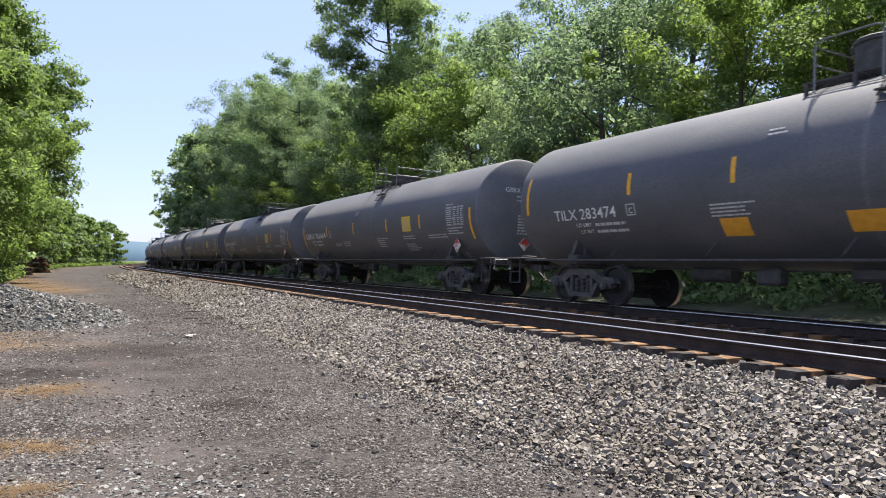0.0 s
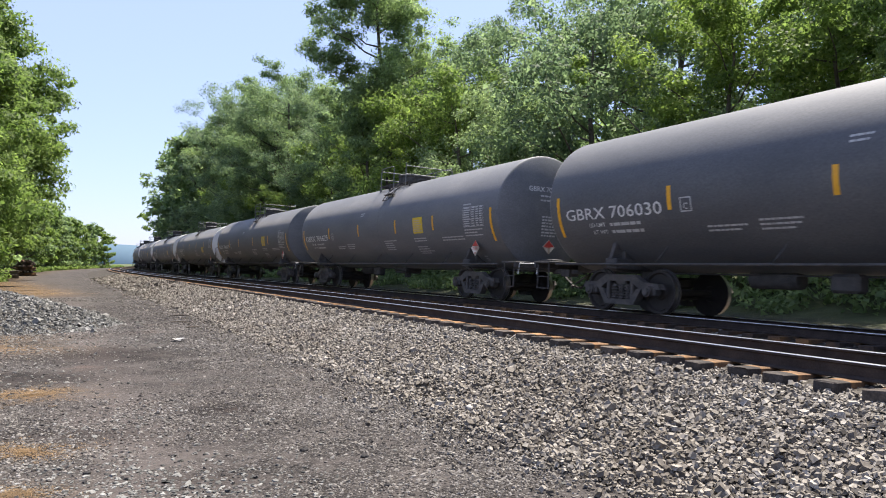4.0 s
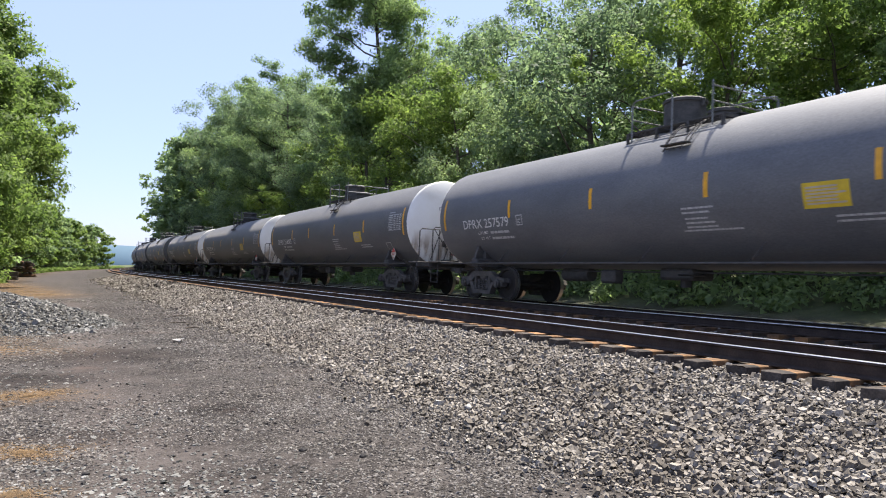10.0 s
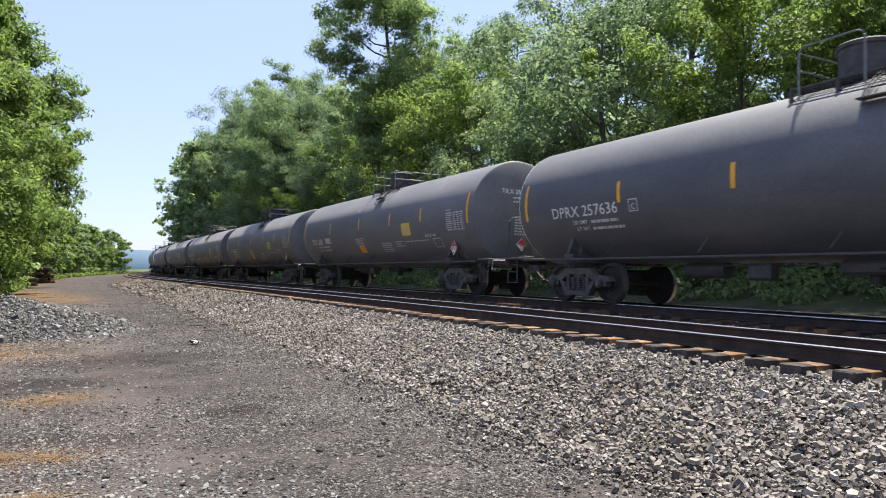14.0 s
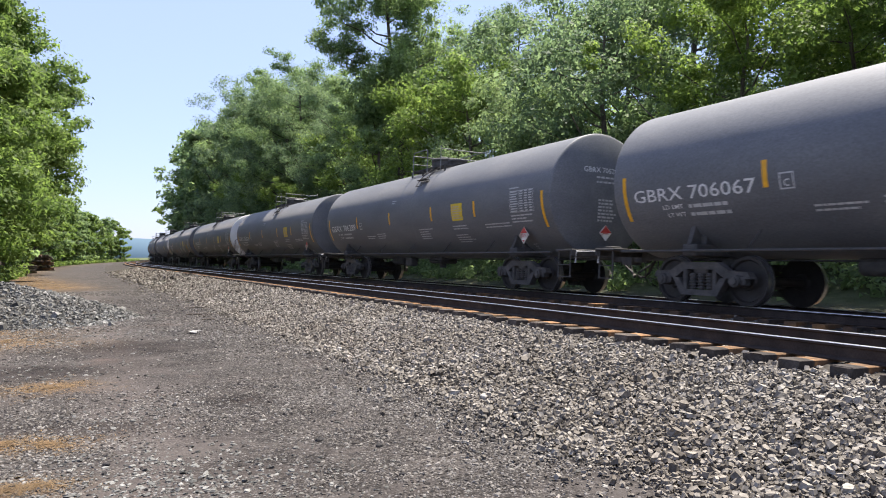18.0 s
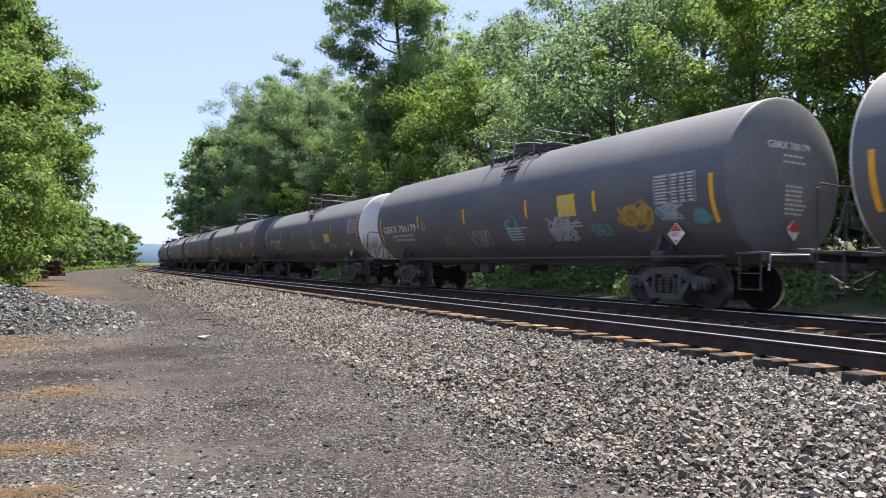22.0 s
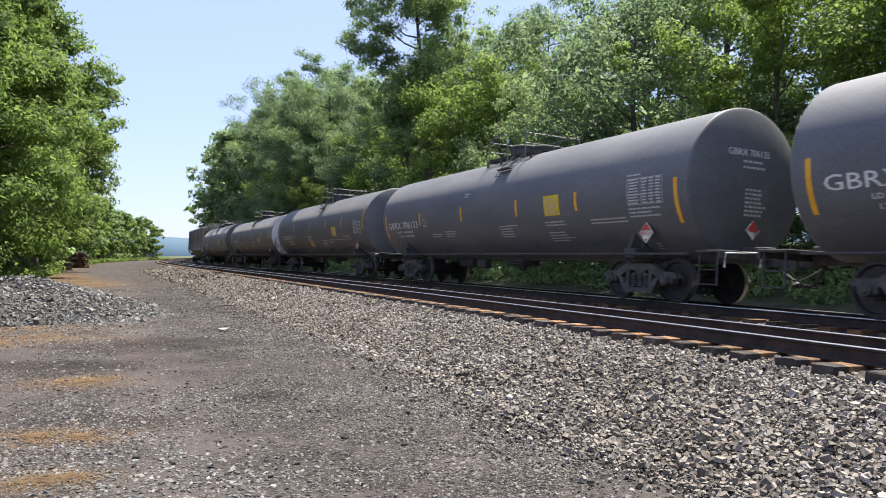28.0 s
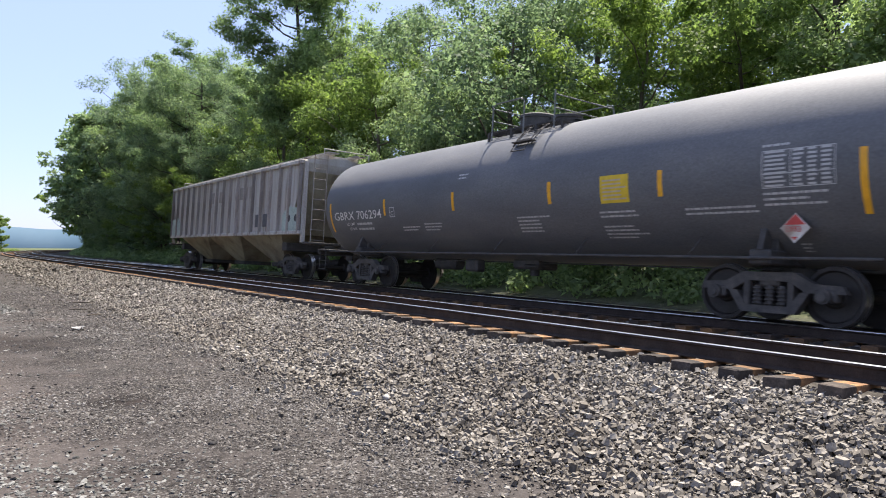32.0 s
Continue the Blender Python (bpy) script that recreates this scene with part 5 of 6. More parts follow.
def brake_wheel_mesh():
    bm, n, x = bmesh.new(), 20, -9.20
    c = Vector((x, 0.14, 1.86))
    ring = [c + Vector((0, 0.27 * math.cos(w), 0.27 * math.sin(w))) for w in [2 * math.pi * k / n for k in range(n)]]
    for a, b in zip(ring, ring[1:] + ring[:1]):
        rod(bm, a, b, 0.018, 6)
    for k in range(0, n, 3):
        rod(bm, c, ring[k], 0.012, 5)
    return bm_mesh("brake_wheel", bm, FRAME_BLACK)


U_TOP, WALK_L, RING = -0.33, 1.30, 1.07


def walkway_mesh(y):
    """One side of the top walkway: a grating of bars on bearers that stand on the tank."""
    side = 1 if y > 0 else -1
    z = Z_TANK + math.sqrt(R_TANK ** 2 - 0.62 ** 2) + 0.07
    bm = bmesh.new()
    for k in range(6):
        box(bm, U_TOP, y + side * 0.06 + (k - 2.5) * 0.075, z, 2 * WALK_L, 0.022, 0.035)
    for k in range(27):
        box(bm, U_TOP - WALK_L + 0.03 + k * 0.0985, y + side * 0.06, z - 0.004, 0.016, 0.40, 0.02)
    for x in (-1.26, -0.42, 0.42, 1.26):
        box(bm, U_TOP + x, y + side * 0.06, z - 0.035, 0.05, 0.44, 0.04)
        low = Z_TANK + math.sqrt(R_TANK ** 2 - 0.88 ** 2) - 0.01
        box(bm, U_TOP + x, side * 0.88, (low + z) / 2, 0.06, 0.05, z - low)
    return bm_mesh("walkway", bm, FRAME_BLACK)


def side_step_mesh():
    """A small step low on the tank's shoulder, held by bent straps from the walkway."""
    bm = box(bmesh.new(), U_TOP - 0.50, 1.30, Z_TANK + math.sqrt(R_TANK ** 2 - 1.22 ** 2) + 0.03, 0.66, 0.16, 0.03, 0.005)
    for x in (-0.20, -0.80):
        tube(bm, [on_side(U_TOP + x, R_TANK * a, 0.06 + 0.05 * math.sin(3 * (a - 0.6))) for a in (0.62, 0.75, 0.9, 1.02, 1.12)], 0.016)
    return bm_mesh("side_step", bm, FRAME_BLACK)


def top_rail_mesh(y):
    """A thin guard rail along one side of the walkway."""
    z, a, foot = Z_TANK + R_TANK, RING, Z_TANK + math.sqrt(R_TANK ** 2 - 0.9 ** 2)
    end = U_TOP - (0.06 if y > 0 else a)  # the yard side leaves a gap for the ladder
    bm = tube(bmesh.new(), [(end, y, foot), (end, y, z + 0.50), (end + 0.04, y, z + 0.57), (end + 0.12, y, z + 0.60), (U_TOP + a - 0.12, y, z + 0.60), (U_TOP + a - 0.04, y, z + 0.57), (U_TOP + a, y, z + 0.50), (U_TOP + a, y, foot)], 0.019)
    return bm_mesh("guard_rail", bm, GALVANISED)


def bar_mesh(name, a, b, r, mat=FRAME_BLACK):
    return bm_mesh(name, rod(bmesh.new(), a, b, r, 6), mat)


def housing_mesh(rise):
    """The round housing over the valves, with its lid and hinge, rise metres above the tank."""
    z, t = Z_TANK + R_TANK, Z_TANK + R_TANK + rise
    bm = lathe(bmesh.new(), [(z - 0.12, 0.44), (z - 0.03, 0.44), (z - 0.02, 0.50), (z + 0.05, 0.50), (z + 0.06, 0.44), (t - 0.12, 0.44), (t - 0.11, 0.47), (t - 0.05, 0.47), (t - 0.02, 0.43), (t, 0.06)], 24, "Z")
    for k in range(10):
        w = 2 * math.pi * k / 10
        rod(bm, (0.475 * math.cos(w), 0.475 * math.sin(w), z + 0.04), (0.475 * math.cos(w), 0.475 * math.sin(w), z + 0.085), 0.018, 6)
    box(bm, 0.48, 0, t - 0.10, 0.10, 0.22, 0.12, 0.02)
    box(bm, -0.49, 0, t - 0.14, 0.06, 0.08, 0.18, 0.02)
    bmesh.ops.translate(bm, verts=bm.verts, vec=(U_TOP + 0.48, 0, 0))
    return bm_mesh("valve_housing", bm, FRAME_BLACK, 35)


def hatch_mesh():
    z = Z_TANK + R_TANK
    bm = lathe(bmesh.new(), [(z - 0.1, 0.30), (z + 0.16, 0.30), (z + 0.18, 0.33), (z + 0.24, 0.33), (z + 0.28, 0.2), (z + 0.29, 0.03)], 16, "Z")
    bmesh.ops.translate(bm, verts=bm.verts, vec=(U_TOP - 0.55, 0, 0))
    return bm_mesh("hatch", bm, FRAME_BLACK, 35)


def stile_mesh(u):
    """One stile of the side ladder, bent round the tank."""
    return bm_mesh("ladder_stile", tube(bmesh.new(), [on_side(u, R_TANK * a, 0.10) for a in (0.5, 0.7, 0.9, 1.05, 1.2)], 0.016), FRAME_BLACK)


def side_rail_mesh(y):
    bm = bmesh.new()
    rod(bm, (-8.3, y, 1.0), (8.3, y, 1.0), 0.026, 8)
    for x in (-5.2, -2.6, 0, 2.6, 5.2):
        tube(bm, [(x, y, 1.0), (x - 0.12, y * 0.98, 1.10), (x - 0.2, y * 0.86, 1.36)], 0.016)
    return bm_mesh("side_rail", bm, FRAME_BLACK)


def outlet_mesh():
    bm = box(bmesh.new(), 0.0, 0, 0.82, 0.9, 0.7, 0.24, 0.05)
    rod(bm, (0, 0, 0.72), (0, 0, 0.55), 0.12, 12)
    rod(bm, (-0.5, 0, 0.80), (-0.5, 0.8, 0.80), 0.02, 6)
    box(bm, 1.9, 0.35, 0.74, 0.5, 0.32, 0.32, 0.05)
    rod(bm, (2.9, 0.1, 0.78), (3.9, 0.1, 0.78), 0.17, 12)
    rod(bm, (-6, 0.25, 0.86), (6, 0.25, 0.86), 0.016, 6)
    return bm_mesh("bottom_outlet", bm, FRAME_BLACK, 30)


def stripe_mesh(u, half, v=0.08):
    return bm_mesh("reflective_stripe", side_patch(bmesh.new(), u - 0.05, u + 0.05, v - half, v + half), YELLOW)


def bar_outline(u0, u1, v0, v1, t=0.02):
    bm = bmesh.new()
    for a, b, c, d in ((u0, u1, v0, v0 + t), (u0, u1, v1 - t, v1), (u0, u0 + t, v0, v1), (u1 - t, u1, v0, v1)):
        side_patch(bm, a, b, c, d)
    return bm


def blob_mesh(name, mat, u, v, rx, ry, seed, wave=0.25):
    """A loose sprayed shape on the tank's side."""
    rng, bm, n = random.Random(seed), bmesh.new(), 26
    ph = [rng.uniform(0, 6) for _ in range(3)]
    rim = []
    for k in range(n):
        w = 2 * math.pi * k / n
        r = 1 + wave * (math.sin(3 * w + ph[0]) * 0.5 + math.sin(5 * w + ph[1]) * 0.35 + math.sin(9 * w + ph[2]) * 0.2)
        rim.append(bm.verts.new(on_side(u + rx * r * math.cos(w), v + ry * r * math.sin(w), 0.005)))
    mid = bm.verts.new(on_side(u, v, 0.005))
    for a, c in zip(rim, rim[1:] + rim[:1]):
        bm.faces.new((mid, a, c))
    return bm_mesh(name, bm, mat)


def scribble_mesh(mat, u, v, width, height, seed, thick_=0.035):
    """Sprayed loops without any readable letters."""
    bm, n = bmesh.new(), 60
    path = [(u - width * k / n + 0.10 * math.sin(k * 0.9 + seed), v + height * 0.5 * math.sin(k * 0.55 + 2 * math.sin(k * 0.13 + seed))) for k in range(n)]
    rows = []
    for k, (a, c) in enumerate(path):
        (d, e), (g, h) = path[min(k + 1, n - 1)], path[max(k - 1, 0)]
        x, y = d - g, e - h
        q = math.hypot(x, y) + 1e-6
        x, y = -y / q * thick_ / 2, x / q * thick_ / 2
        rows.append([bm.verts.new(on_side(p, r, 0.007 + 0.00004 * k)) for p, r in ((a - x, c - y), (a + x, c + y))])
    for p, q in zip(rows, rows[1:]):
        bm.faces.new((p[0], q[0], q[1], p[1]))
    return bm_mesh("graffiti", bm, mat)


TEAL = flat("teal_spray_paint", (0.09, 0.22, 0.23), 0.6)
OCHRE = flat("ochre_spray_paint", (0.26, 0.16, 0.05), 0.6)
YELLOW_SPRAY = flat("dull_yellow_spray_paint", (0.36, 0.25, 0.05), 0.6)
PALE = flat("pale_spray_paint", (0.28, 0.30, 0.30), 0.6)


# where the lettering and tape sit on each builder's cars: (along, up) on the yard side
LAYOUT = {"G": dict(end=-0.42, tape=-0.21, at=(4.68, 1.38, -2.0, -4.75), placard=(-3.38, -4.06, -0.50, 0.02), table=(-6.62, -7.71, -0.43, 0.14), diamond=(-7.07, -1.11), box=(4.15, 4.42, -0.50, -0.22), frame=None),
          "T": dict(end=0.12, tape=0.10, at=(4.28, 0.74, -2.36, -4.95), placard=(-3.40, -4.10, -0.54, -0.10), table=(-6.75, -7.85, -0.52, 0.04), diamond=(-6.95, -1.14), box=(4.25, 4.52, -0.56, -0.31), frame=(-5.6, -6.15, -1.06, -0.72)),
          "D": dict(end=0.03, tape=0.0, at=(4.50, 1.95, -1.42, -4.61), placard=(-3.57, -4.33, -0.58, -0.17), table=(-6.9, -7.95, -0.26, 0.30), diamond=(-6.94, -1.18), box=(4.03, 4.30, -0.45, -0.18), frame=(-6.43, -6.85, -1.03, -0.68))}


def on_head(y, z, lift=0.005):
    """A point of the dished head that comes first; y and z from the tank's axis."""
    prof = head_profile()[::-1]
    r = min(math.hypot(y, z), R_TANK - 0.02)
    return (-float(np.interp(r, [p[1] for p in prof], [p[0] for p in prof])) - lift, y, Z_TANK + z)


def head_sign(kind):
    """The small hazard sign on the head: red above, white below."""
    y, z = (-0.35, -1.05) if kind == "D" else (-0.04, -0.94)
    x = on_head(y, z)[0] - 0.02
    made = []
    for name, mat, q, d in (("end_diamond", WHITE, [(0, -0.2), (0.2, 0), (0, 0.2), (-0.2, 0)], 0.0), ("red_field", RED, [(0.18, 0), (0, 0.18), (-0.18, 0)], 0.012), ("sign_number", RED, [(0.09, -0.03), (0.09, -0.01), (-0.09, -0.01), (-0.09, -0.03)], 0.012)):
        bm = extrude(bmesh.new(), [(y + a, z + b + Z_TANK) for a, b in q], 0.012, "X")
        bmesh.ops.translate(bm, verts=bm.verts, vec=(x - d, 0, 0))
        made.append(bm_mesh(name, bm, mat))
    return made


def head_rows(kind, mat):
    """Small unreadable stencil rows on the head."""
    rng, bm = random.Random(5), bmesh.new()
    rows = [(0.27, 0.33, 0.75), (0.22, 0.23, 0.55)] if kind == "D" else [(0.30, 0.42, 0.62), (0.30, 0.30, 0.55)] + [(0.24, -0.15 - 0.085 * k, 0.55) for k in range(7)]
    for y, z, w in rows:
        a, end = y, y - w * rng.uniform(0.75, 1)
        while a > end:
            b = a - rng.uniform(0.05, 0.13)
            bm.faces.new([bm.verts.new(on_head(*p)) for p in ((a, z), (b, z), (b, z + 0.045), (a, z + 0.045))])
            a = b - 0.03
    return bm_mesh("small_lettering", bm, mat)


def build_kit(radius, middle, kind):
    """All meshes of a tank car of one diameter."""
    global R_TANK, Z_TANK
    R_TANK, Z_TANK = radius, middle
    rng, z = random.Random(77), middle + radius + 0.1
    k = {"r": radius, "z": middle, "shell": shell_mesh(), "heads": {(side, c): head_mesh(side, m) for side in (1, -1) for c, m in (("black", BLACK), ("white", WHITE))}}
    seam = lathe(bmesh.new(), [(-0.045, radius - 0.004), (-0.04, radius + 0.003), (0.04, radius + 0.003), (0.045, radius - 0.004)], 64)
    bmesh.ops.translate(seam, verts=seam.verts, vec=(0, 0, middle))
    k["seam"] = bm_mesh("jacket_seam", seam, BLACK, 40)
    k["walkway"] = [walkway_mesh(y) for y in (-0.62, 0.62)]
    k["cross"] = [bm_mesh("cross_walk", box(bmesh.new(), x, 0, middle + radius + 0.02, 0.26, 0.90, 0.03), FRAME_BLACK) for x in (U_TOP - 1.14, U_TOP + 1.14)]
    k["guard"] = [top_rail_mesh(y) for y in (-0.95, 0.95)]
    k["side_step"] = side_step_mesh()
    k["rail_post"] = [bar_mesh("rail_post", (x, y, z - 0.35), (x, y, z + 0.50), 0.016, GALVANISED) for x, y in ((U_TOP + 0.25, -0.95), (U_TOP - RING, 0.95))]
    k["end_bar"] = [bar_mesh("end_bar", (x, -0.95, z + 0.40 - 0.3 * k), (x, 0.95, z + 0.40 - 0.3 * k), 0.016, GALVANISED) for k in (0, 1) for x in (U_TOP - RING, U_TOP + RING)]
    k["housing"], k["hatch"] = housing_mesh(0.42 if kind == "G" else 0.68), hatch_mesh()
    k["stile"] = [stile_mesh(u) for u in (U_TOP - 0.28, U_TOP - 0.72)]
    k["rung"] = [bar_mesh("rung", on_side(U_TOP - 0.28, v, 0.10), on_side(U_TOP - 0.72, v, 0.10), 0.013) for v in np.linspace(0.8, 1.75, 4)]
    q = LAYOUT[kind]
    k["stripe_end"] = [stripe_mesh(u, 0.47, q["end"]) for u in (8.08, -8.08)]
    k["stripe"] = [stripe_mesh(u, 0.23, q["tape"]) for u in q["at"]]
    k["placard"] = bm_mesh("placard", side_patch(bmesh.new(), *q["placard"]), PLACARD)
    bm, (a, b, c, d) = bmesh.new(), q["placard"]
    for i in range(6):
        side_patch(bm, a - 0.06, a - 0.06 - (abs(b - a) - 0.12) * (0.8 if i % 3 else 1.0), c + 0.06 + i * (d - c - 0.1) / 6, c + 0.06 + i * (d - c - 0.1) / 6 + 0.03, 0.009, 1)
    k["placard_print"] = bm_mesh("placard_print", bm, RUST_STAIN)
    k["orange"] = bm_mesh("placard", side_patch(bmesh.new(), 1.10, 0.50, -1.12, -0.75), ORANGE)
    k["table"] = spec_table(*q["table"])
    u, v = q["diamond"]
    k["diamond"] = [diamond_mesh(WHITE, 0.225, 0.0, u, v), diamond_mesh(RED, 0.155, 0.007, u, v, 1, -0.05), diamond_mesh(RED, 0.05, 0.007, u, v, -1, 0.13)]
    k["box_c"] = bm_mesh("tare_box", bar_outline(*q["box"], 0.025), DIM_LETTER)
    t, e = q["tape"], q["table"][2]
    rows = [(-0.9, t - 0.50, 1.1, 5), (-3.3, t - 0.48, 1.3, 2), (-3.3, t - 0.78, 1.1, 4), (-5.2, t - 0.50, 1.5, 2), (3.9, t - 0.62, 0.9, 2), (2.8, t - 0.55, 0.9, 3), (q["table"][0], e - 0.10, 1.1, 3), (1.2, t + 0.62, 0.45, 2), (q["diamond"][0] + 0.1, q["diamond"][1] - 0.32, 0.2, 3), (q["table"][0], q["table"][3] + 0.06, 0.5, 1)]
    if kind == "T":
        rows = [(-1.3, -0.78, 1.0, 5), (-2.6, -0.76, 0.75, 3), (-3.45, -0.78, 1.9, 1), (q["diamond"][0] + 0.1, q["diamond"][1] - 0.32, 0.2, 3), (q["table"][0], q["table"][3] + 0.06, 0.5, 1), (1.2, t + 0.62, 0.45, 2)]
    if kind == "D":
        rows = [(-1.15, -0.42, 0.8, 2), (-1.2, -0.62, 0.8, 3), (-1.1, -0.86, 1.6, 1), (-4.1, -0.74, 1.2, 2), (q["diamond"][0] + 0.1, q["diamond"][1] - 0.32, 0.2, 3), (q["table"][0], q["table"][3] + 0.06, 0.5, 1)]
    k["small"] = [stencil_rows(rng, a, c, w, r, 0.085, 0.045) for a, c, w, r in rows]
    k["load_rows"] = stencil_rows(rng, {"G": 6.42, "D": 5.60, "T": 5.60}[kind], {"G": -0.68, "D": -0.62, "T": -0.74}[kind], 1.3, 2, 0.165, 0.085)
    k["head_sign"], k["head_rows"] = head_sign(kind), head_rows(kind, GREY_LETTER if kind == "D" else DIM_LETTER)
    k["orange_small"] = stencil_rows(rng, 1.25, -0.50, 1.0, 4, 0.07, 0.04)
    k["frame_box"] = bm_mesh("stencil_box", bar_outline(*q["frame"][1::-1], *q["frame"][2:], 0.025), DIM_LETTER) if q["frame"] else None
    return k


SILL_M, COUPLER_M, PLATFORM_M = [[f(1), f(-1)] for f in (sill_mesh, coupler_mesh, platform_mesh)]
END_RAIL_M = [[end_rail_mesh(side, 1.35, 0.15), end_rail_mesh(side, -0.15, -1.35)] for side in (1, -1)]
BRACE_M = [[brace_mesh(side, (0.55, 2.16), (0.95, 1.07)), brace_mesh(side, (0.80, 2.16), (0.30, 1.50)), brace_mesh(side, (0.62, 2.16), (0.62, 1.07))] for side in (1, -1)]
CUT_BAR_M = [bm_mesh("cut_lever", tube(bmesh.new(), [(side * 9.16, 1.35, 0.75), (side * 9.16, 1.32, 1.02), (side * 9.18, 0.35, 1.06), (side * 9.3, 0.12, 1.0)], 0.018), LETTER) for side in (1, -1)]
HOSE_M = [bm_mesh("air_hose", tube(bmesh.new(), [(side * 9.12, -0.32, 0.86), (side * 9.20, -0.32, 0.74), (side * 9.30, -0.30, 0.56), (side * 9.40, -0.26, 0.46), (side * 9.50, -0.20, 0.46), (side * 9.54, -0.16, 0.52)], 0.028, 8), WHEEL_STEEL) for side in (1, -1)]
BRAKE_M, BRAKE_WHEEL_M, OUTLET_M = brake_mesh(), brake_wheel_mesh(), outlet_mesh()
SIDE_RAIL_M = [side_rail_mesh(1.42), side_rail_mesh(-1.42)]
KITS = {"G": build_kit(1.585, 2.475, "G"), "T": build_kit(1.585, 2.475, "T"), "D": build_kit(1.50, 2.42, "D")}
TRAIN = [("TILX", "283474"), ("GBRX", "706604"), ("GBRX", "706047"), ("GBRX", "706030"), ("GBRX", "706629"), ("GBRX", "706617"), ("DPRX", "257674"), ("DPRX", "258056"), ("DPRX", "257579"),
         ("DPRX", "258085"), ("DPRX", "258044"), ("DPRX", "257636"), ("TILX", "283"), ("TILX", "283375"), ("GBRX", "706067"), ("GBRX", "706289"), ("GBRX", "706326"), ("DPRX", "258122"),
         ("GBRX", "706179"), ("DPRX", "257646"), ("TILX", "283481"), ("GBRX", "706066"), ("GBRX", "706"), ("GBRX", "706133"), ("TILX", "283162"), ("DPRX", "257522"), ("GBRX", "706294")]
FONT = letters(sorted({a + " " + b for a, b in TRAIN} | {"1993", "C", "AAR ST-445", "LD LMT", "LT WT", "LD LMT 192500 LB 87300 KG", "LT WT 93500 LB 42400 KG"}))


# cars whose tape and placards sit apart from the rest of their kind
_BACK, _FORE = ((0, -0.55, -0.43, -0.44), (-0.45, 0)), ((0, 0.72, 0.62, 0.07), (0, 0))
TAPE_SHIFT = {"257674": _BACK, "258056": _BACK, "257579": ((0.1, -0.55, -0.33, -0.2), (-0.05, 0)), "257636": ((0.08, -0.33, -0.3, -0.3), (-0.3, 0)), "706047": _FORE, "706617": _FORE, "706067": _FORE, "283474": ((0.12, 1.05, 0.76, 0.25), (0.0, 1.1))}


def tank_car(mark, number):
    global R_TANK, Z_TANK
    kind = "G" if number == "258122" else mark[0]
    kit, lay = KITS[kind], LAYOUT[kind]
    R_TANK, Z_TANK = kit["r"], kit["z"]
    ends = "white" if mark == "DPRX" else "black"
    car = new("tank_car")
    words = {"DPRX": "black railway tank car with white ends and white lettering", "GBRX": "dusty black jacketed railway tank car with yellow stripes", "TILX": "black railway tank car with an orange placard"}[mark]
    if number == "706179":
        words = "black railway tank car with sprayed graffiti on its side"
    tagged(car, words, "tank car", "tank cars of the train")
    part("tank_shell", kit["shell"], car)
    for side in (1, -1):
        part("tank_head", kit["heads"][(side, ends)], car, ends + " painted dished head")
        k = 0 if side > 0 else 1
        part("stub_sill", SILL_M[k], car)
        part("coupler", COUPLER_M[k], car)
        part("air_hose", HOSE_M[k], car, "black rubber brake hose")
        platform = part("end_platform", PLATFORM_M[k], car)
        if ends == "white":
            for me in END_RAIL_M[k]:
                part("end_railing", me, platform)
            for me in BRACE_M[k]:
                part("brace", me, platform)
    if ends == "white":
        brake = part("hand_brake", BRAKE_M, car)
        part("brake_wheel", BRAKE_WHEEL_M, brake)
    else:
        for me in CUT_BAR_M:
            part("cut_lever", me, car)
    for me in kit["walkway"]:
        walkway = part("walkway", me, car, "open steel grating")
    for name, key in (("cross_walk", "cross"), ("guard_rail", "guard"), ("rail_post", "rail_post"), ("end_bar", "end_bar")):
        for me in kit[key]:
            part(name, me, walkway)
    part("side_step", kit["side_step"], walkway)
    part("valve_housing", kit["housing"], car)
    part("hatch", kit["hatch"], car)
    for me in kit["stile"]:
        stile = part("ladder_stile", me, car)
    for me in kit["rung"]:
        part("rung", me, stile)
    part("bottom_outlet", OUTLET_M, car)
    for me in SIDE_RAIL_M:
        part("side_rail", me, car)
    for me in kit["stripe_end"]:
        part("reflective_stripe", me, car, "yellow reflective tape")
    slides, tag = TAPE_SHIFT.get(number, ((0, 0, 0, 0), (0.0, 0.0)))
    for me, du in zip(kit["stripe"], slides):
        part("reflective_stripe", me, car, "yellow reflective tape", pose(du, 0, 0))
    part("placard_print", kit["placard_print"], part("placard", kit["placard"], car, "yellow square placard", pose(tag[0], 0, 0)))["kind"] = "stuff"
    if mark == "TILX":
        part("placard", kit["orange"], car, "orange oblong placard", pose(tag[1], 0, 0))
        part("small_lettering", kit["orange_small"], car, "", pose(tag[1], 0, 0))["kind"] = "stuff"
        if number == "283474":
            part("placard", kit["orange"], car, "orange oblong placard", pose(-1.25, 0, 0))
        part("test_mark", side_letters("AAR ST-445", -5.12, -0.66, 0.14, LETTER, 1.1), car)["kind"] = "stuff"
    if kind != "D":
        part("jacket_seam", kit["seam"], car, "", pose(-0.5, 0, 0))
    part("spec_table", kit["table"], car, "stencilled white data table")
    d = part("hazard_diamond", kit["diamond"][0], car, "red and white hazard diamond")
    part("red_field", kit["diamond"][1], d)
    part("red_tip", kit["diamond"][2], d)
    part("hazard_number", sign_letters("1993", lay["diamond"][0] + 0.14, lay["diamond"][1], 0.125, RED), d)
    part("tare_letter", side_letters("C", lay["box"][1] - 0.07, lay["box"][2] + 0.05, 0.17, LETTER), part("tare_box", kit["box_c"], car, "stencilled outline box"))
